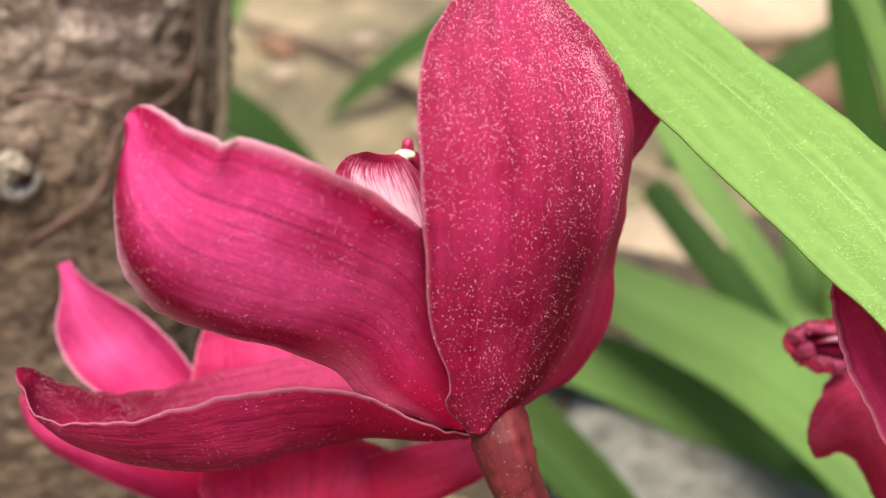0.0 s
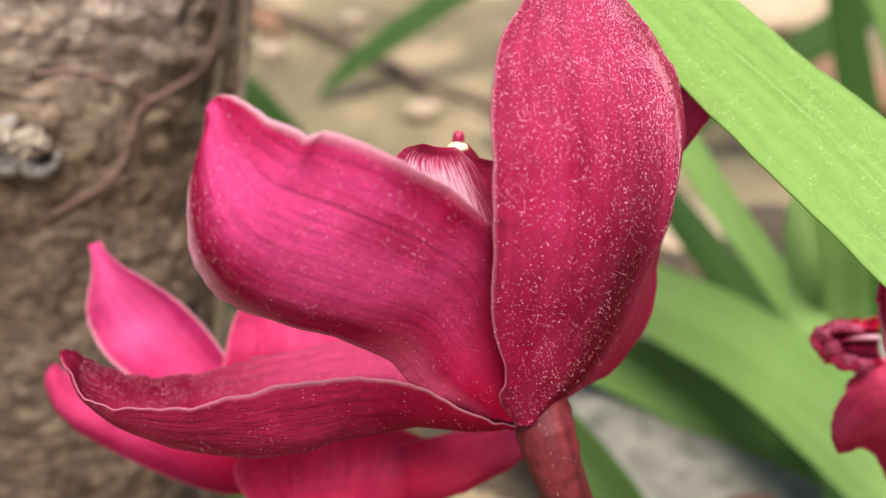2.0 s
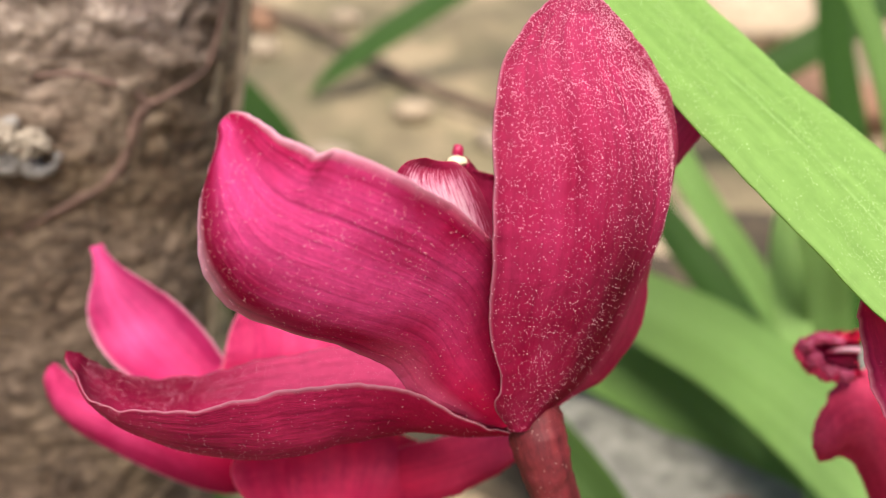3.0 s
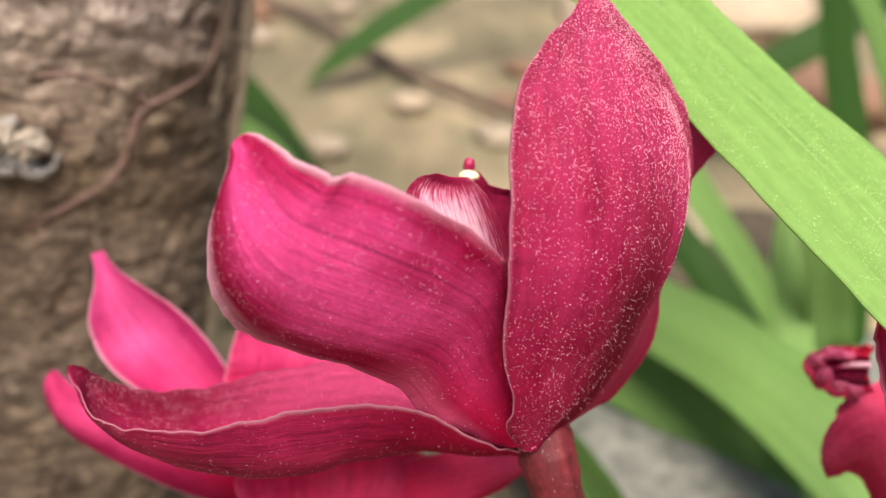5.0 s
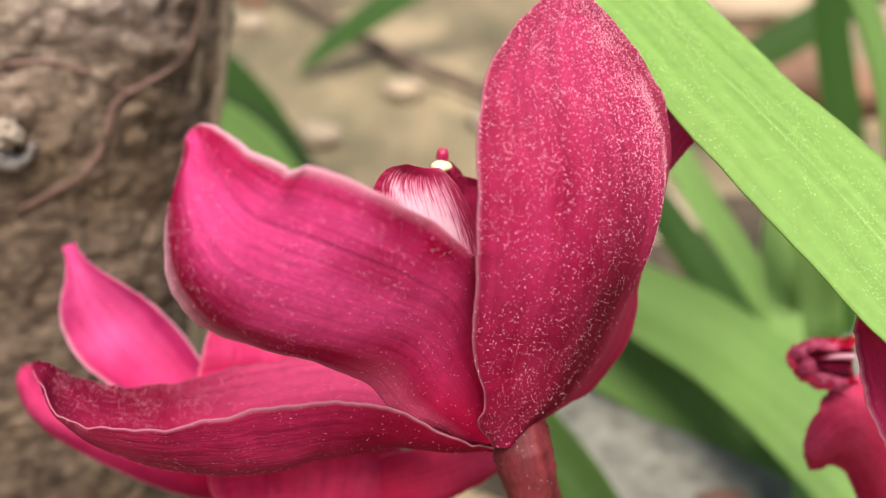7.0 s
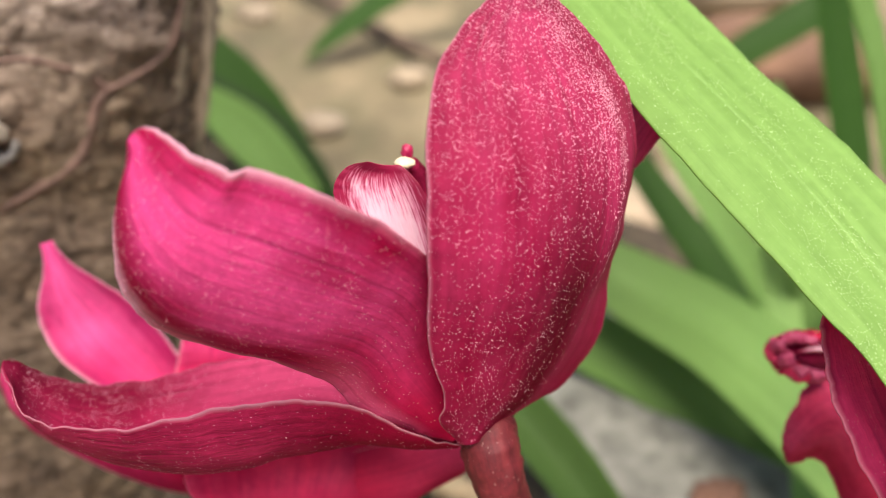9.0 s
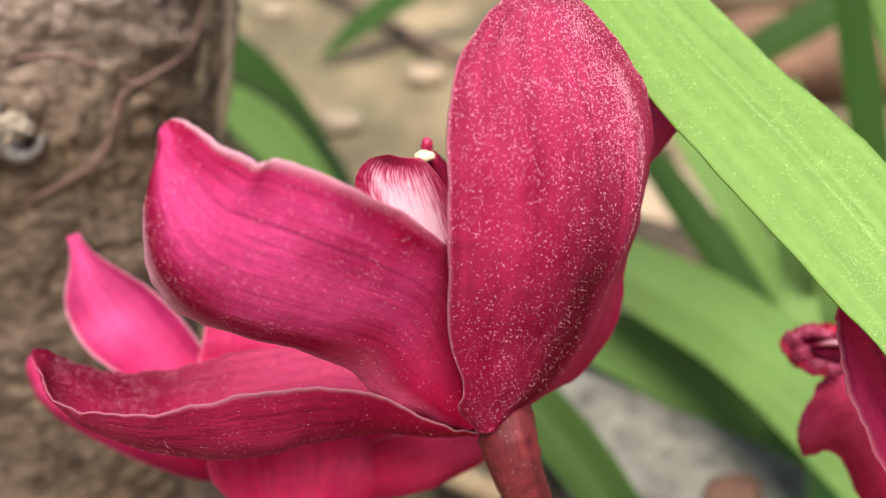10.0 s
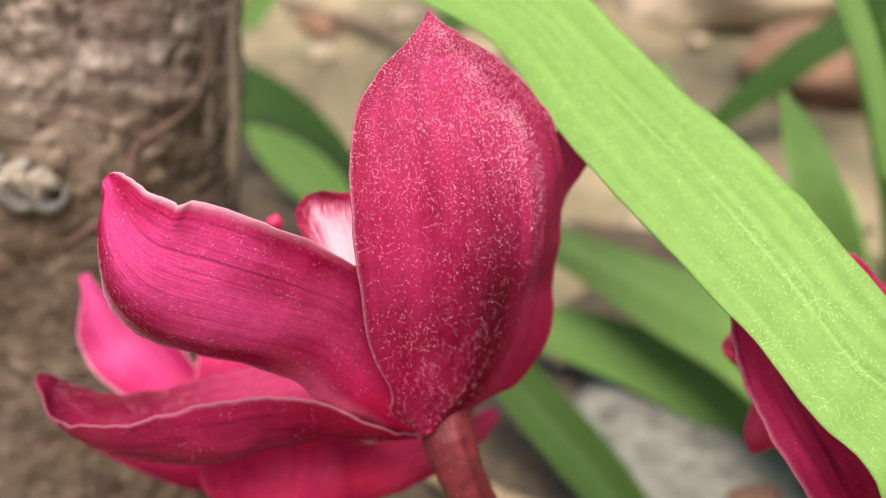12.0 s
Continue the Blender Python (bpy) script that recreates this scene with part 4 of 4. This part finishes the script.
granules(faces, sepal, granule_mat, 6200, lambda u, v, face: 0.25 + 0.4 * rise(v, 0.3, 0.8) + 3.2 * rise(u, 0.55, 0.9) * rise(v, 0.42, 0.6) + 2.0 * gauss(u, 0.0, 0.06) * rise(v, 0.7, 0.85), (0.02, 0.05), 3, "pale pink granules", 3.4)
part("petal", blade([
    (8.4, 105.8, 170.2, 0.6, 0.9, -0.3, 1, 0),
    (14.5, 116, 173.1, 3.3, 2.1, -2.1, 2, 0),
    (19.3, 123.5, 181.4, 4.4, 2.7, -3, 3, 0),
    (22.6, 128.3, 192.9, 4.4, 2.1, -2, 3, 0),
    (26.1, 130.5, 203.8, 4.9, 1.6, -0.7, 3, 0),
    (29.1, 130.8, 210.2, 5, 0.8, -1.2, 2, 0),
    (32.3, 130.8, 214.9, 3.1, -0.6, -1.8, 1, 0),
    (33.8, 130.9, 217.3, 0.8, -0.1, -1.1, 0.3, 0),
], 24, 60, 0.0008, 0.0004, 0, 4), pink_mat, flower)
ped = [tuple(c / 1000 for c in p) for p in [
    (9.3, 110, 170.7),
    (8.8, 106.4, 170.2),
    (9.2, 103.9, 168.8),
    (10.6, 101.8, 165),
    (12.5, 101.1, 159.6),
    (16.5, 101.5, 150.2),
    (24.5, 104.7, 133.8),
]]
lip = part("lip", blade([
    (-3.7, 109.4, 197, 4.6, -1, 0.8, -1, 0),
    (-6.5, 111.3, 201.3, 6.8, -1.1, -0.3, -2, 0),
    (-8.2, 112.9, 205.1, 7.5, -1.1, -1.1, -2.5, 0),
    (-9.2, 114.3, 208.2, 6.6, -0.4, -0.6, -2.5, 0),
    (-9.4, 115.8, 210.4, 4.7, 0, -0.5, -2, 0),
    (-8.9, 116.7, 211.2, 2.4, 0.3, -0.3, -0.8, 0),
], 40, 60, 0.0009, 0.00012, 0, 14), lip_mat, flower, "pale pink lip lobe with crimson veins and rim")
part("side_lobe", blade([
    (2.6, 119, 193.3, 4.1, -0.8, 0.1, -1, 0),
    (1.4, 121.3, 199.6, 4.4, -0.7, 0.3, -2, 0),
    (-0.2, 123.6, 204.9, 4.3, -0.3, 0, -2, 0),
    (-0.8, 124.5, 206.5, 2.6, -0.3, -0.4, -1, 0),
], 24, 40, 0.0009, 0.0005, 0, 15), low_mat, lip, "dark maroon lip lobe")
part("side_lobe", lump((-0.0222, 0.1228, 0.2022), (0.0014, 0.0014, 0.002), 0.3, 1.5, 6, 3), bud_mat, lip, "small pink lip lobe")
column = part("column", tube([tuple(c / 1000 for c in p) for p in [
    (1.2, 123.1, 186.9),
    (-0.8, 125.4, 195.5),
    (-3.1, 126.3, 203.3),
    (-5.3, 125.3, 207.5),
]], [0.003, 0.0026, 0.0022, 0.0016], 14, 20, 0.1, 4), low_mat, flower, "dark red column")
part("anther_cap", lump((-0.0059, 0.1227, 0.2089), (0.0016, 0.0014, 0.0008), 0.12, 1.5, 7, 3), cap_mat, column, "cream anther cap")
part("anther_tip", lump((-0.0056, 0.1272, 0.2089), (0.001, 0.001, 0.0014), 0.25, 1.5, 8, 3), bud_mat, column, "crimson tip")
part("pedicel", tube(ped, [0.004, 0.0047, 0.0047, 0.0043, 0.004, 0.0038, 0.0036], 20, 44, 0.12, 1), stem_mat, flower, "reddish-brown flower stalk")

# ---- the flower behind ----
second = thing("orchid_flower", (-0.035, 0.14, 0.15), "bright pink orchid flower lit through from behind", "orchid flower", "orchid flowers")
part("petal", blade([
    (-38.5, 134.8, 142.4, 1, 1.3, 0.4, -0.5, 0),
    (-48.9, 136.5, 146.5, 5.3, 2.5, 1.1, -3, 0),
    (-57.4, 138.8, 154.1, 7.9, 2.6, 1.6, -4, 0),
    (-63.1, 140.8, 159.4, 8.9, 2.9, 2.2, -4, 0),
    (-68, 143.2, 164.4, 8.1, 2.5, 2.5, -4, 0),
    (-71.6, 145, 168.5, 5.6, 2, 2.2, -3, 0),
    (-74.1, 147.6, 172, 2.8, 1, 1.2, -1.5, 0),
    (-75.9, 149.9, 174.5, 1.4, 0.6, 0.7, -0.8, 0),
    (-77.2, 151.7, 176.2, 1.3, 0.2, 0.4, -0.3, 0),
], 24, 60, 0.0008, 0.0004, 0, 5), pink_mat, second)
part("petal", blade([
    (-36.8, 131.3, 142.5, 2.3, -0.1, 0.2, -1, 0),
    (-35.8, 137, 153.2, 13.2, 1, -0.9, -4, 0),
    (-34.3, 139.5, 159.2, 14.9, 1.6, -0.5, -4, 0),
    (-36.5, 143.4, 166.4, 10.9, 2.2, 0.1, -4, 0),
    (-38.1, 145.3, 170.9, 5.5, 1, 0.3, -2, 0),
    (-38.2, 146.4, 173, 1.1, 0, 0.2, -0.5, 0),
], 24, 60, 0.0008, 0.0004, 0, 6), rose_mat, second)
part("petal", blade([
    (-45, 137, 131.7, 1.5, -2.6, -4.7, -2.1, 0),
    (-54.4, 136.6, 133.1, 3, -4, -5, -4.4, 0),
    (-64.9, 137.1, 136.4, 3.4, -4.9, -4, -5.6, 0),
    (-73.6, 138.5, 139.9, 2.9, -4.7, -3.7, -4.6, 0),
    (-81.2, 141.3, 142.7, 1.2, -4, -3.7, -3.5, 0),
    (-86.7, 145.5, 143.7, -0.2, -3.1, -3.3, -2.4, 0),
    (-89.2, 147.5, 145.9, -0.7, -1.9, -2.4, -1.2, 0),
    (-89.7, 148.7, 146.8, -0.5, -0.6, -1.1, -0.4, 0),
], 24, 60, 0.0008, 0.0004, 0, 7), rear_mat, second)
part("petal", blade([
    (-28.2, 129.6, 148.7, 12.4, 1.3, -0.6, -2, 0),
    (-25.5, 122.3, 147.9, 19.1, 1.4, 0.5, -6, 0),
    (-25.4, 117.4, 145.1, 17.8, 1.3, 0, -6, 0),
    (-25.8, 114, 141.9, 12.4, 1, -0.1, -4, 0),
    (-27.2, 111.7, 139.8, 4.6, 0.4, 0.1, -1, 0),
], 24, 60, 0.0008, 0.0004, 0, 8), front_mat, second)
part("petal", blade([
    (-19.9, 118.5, 145.5, 0.4, -1.2, -2.9, 1.2, 0),
    (-12.7, 118.5, 146.7, 0.8, -2.2, -5.1, 2.2, 0),
    (-4.4, 119.1, 148.8, 0.8, -2.3, -5.3, 2.3, 0),
    (1.8, 122.0, 149.3, 0.7, -2.0, -4.8, 2.1, 0),
    (8.1, 126.6, 148.6, 0.6, -1.7, -4.0, 1.7, 0),
    (13.0, 133.7, 146.3, 0.5, -1.3, -3.1, 1.4, 0),
    (15.4, 138.7, 144.8, 0.4, -1.1, -2.6, 1.1, 0),
    (17.0, 141.7, 143.8, 0.2, -0.7, -1.6, 0.7, 0),
    (17.9, 143.6, 143.1, 0.0, -0.1, -0.2, 0.1, 0),
], 24, 60, 0.0008, 0.0004, 0, 9), dusky_mat, second)
part("pedicel", tube(((-0.034, 0.131, 0.143), (-0.028, 0.13, 0.128), (-0.015, 0.126, 0.112), (0.01, 0.12, 0.098), (0.037, 0.113, 0.092)), [0.003, 0.0033, 0.0034, 0.0034, 0.0034], 14, 30, 0.1, 22), stem_mat, second)

# ---- the flower beside the large leaf ----
third = thing("orchid_flower", (0.075, 0.12, 0.16), "dark plum-red orchid flower half hidden by a leaf", "orchid flower", "orchid flowers")
faces = sheet([
    (64.3, 112.6, 199, 1, 1, -0.3, -0.3, 0),
    (64.3, 111.1, 198.3, 7.5, 4.6, 1.4, -2, 0),
    (66.3, 109.5, 196.1, 11.7, 7.2, 2.5, -3, 0),
    (69.2, 107.3, 191.4, 14, 8.4, 2.3, -4, 0),
    (73.3, 104.6, 185, 15.1, 9.6, 2.8, -4, 0),
    (78.5, 100.4, 175.6, 15.2, 9.5, 1.1, -4, 0),
    (82.9, 96.9, 166, 13.2, 8.6, -0.5, -3, 0),
    (89.6, 94.3, 155.7, 6.4, 5.3, -1.6, -1, 0),
], 24, 70, 0.0008, 0.0005, 0, 10)
petal = part("petal", skin(faces), plum_mat, third)
granules(faces, petal, granule_mat, 700, lambda u, v, face: 1.0, (0.03, 0.075), 5, "pale pink granules")
lip = part("lip", blade([
    (77.3, 133.1, 168.4, -0.4, -3, -3.4, 2, 0),
    (73.8, 132.6, 168.3, -0.3, -3.2, -3.7, 2.5, 0),
    (70.1, 132.2, 168.3, -0.5, -3.2, -3.7, 2.5, 0),
    (67, 132.7, 168.6, -0.3, -2.3, -2.9, 2, 0),
    (64.5, 133.1, 168.7, -0.3, -1.2, -1.3, 1, 0),
    (63.7, 133.4, 168.7, -0.1, -0.4, -0.5, 0.3, 0),
], 44, 80, 0.0012, 0.0026, 0, 11), dull_mat, third, "ruffled rose-red lip")
for k, (at, size) in enumerate((
    ((0.0662, 0.1338, 0.1694), (0.0017, 0.0012, 0.0016)),
    ((0.0692, 0.1345, 0.1709), (0.0022, 0.0013, 0.0012)),
    ((0.0722, 0.1342, 0.1707), (0.0018, 0.0012, 0.0011)),
    ((0.0678, 0.1323, 0.1669), (0.0017, 0.0013, 0.0018)),
    ((0.0706, 0.1312, 0.1651), (0.0020, 0.0014, 0.0017)),
    ((0.0736, 0.1309, 0.1647), (0.0020, 0.0014, 0.0015)),
)):
    part("frill", lump(at, size, 0.55, 1.9, 50 + k, 3), frill_mat, lip)
part("throat", blade([
    (77.4, 133.2, 168, -0.1, -1.7, -2.2, 1, 0),
    (73.5, 133.1, 168.1, -0.2, -1.7, -2.1, 1, 0),
    (70, 133.6, 168.5, -0.1, -1.2, -1.4, 1, 0),
    (67.4, 133.7, 168.9, 0, -0.5, -0.5, 0.4, 0),
], 16, 30, 0.0008, 0.0012, 0, 17), dark_lip_mat, lip, "dark maroon throat")
part("streak", blade([
    (76.8, 133.7, 169.1, -0, -0.5, -0.6, -0.6, 0),
    (73.9, 133.5, 169.1, -0.1, -0.5, -0.5, -0.6, 0),
    (71.4, 133.2, 168.9, 0.1, -0.3, -0.3, -0.4, 0),
    (69.9, 133.1, 168.5, 0, -0.1, -0.2, -0.2, 0),
], 12, 30, 0.0006, 0.0005, 0, 16), lip_mat, lip, "pale pink streak in the throat")
part("petal", blade([
    (95.7, 127.8, 147.8, 0.5, -10.6, -20.1, -2, 0),
    (88.4, 128.4, 149.9, 0.8, -9, -16.8, -3, 0),
    (82.5, 128.8, 152.2, 0.1, -7.1, -12.3, -4, 0),
    (78.1, 129.4, 155, -0.2, -5.1, -7.6, -4, 0),
    (74.5, 128.8, 155.8, -0.3, -4.6, -5.8, -4, 0),
    (71.2, 126.8, 154.5, -0.3, -3.7, -4.6, -3, 0),
    (69, 125.2, 153, -0.1, -2.5, -2.9, -2, 0),
    (67.9, 125.1, 153, -0.1, -0.9, -0.9, -0.6, 0),
], 24, 50, 0.0008, 0.0008, 0, 12), dull_mat, third)
part("pedicel", tube(((0.1, 0.13, 0.152), (0.112, 0.133, 0.15), (0.122, 0.134, 0.13), (0.122, 0.13, 0.09), (0.117, 0.126, 0.0)), [0.003, 0.0033, 0.0034, 0.0034, 0.004], 14, 30, 0.1, 23), stem_mat, third)
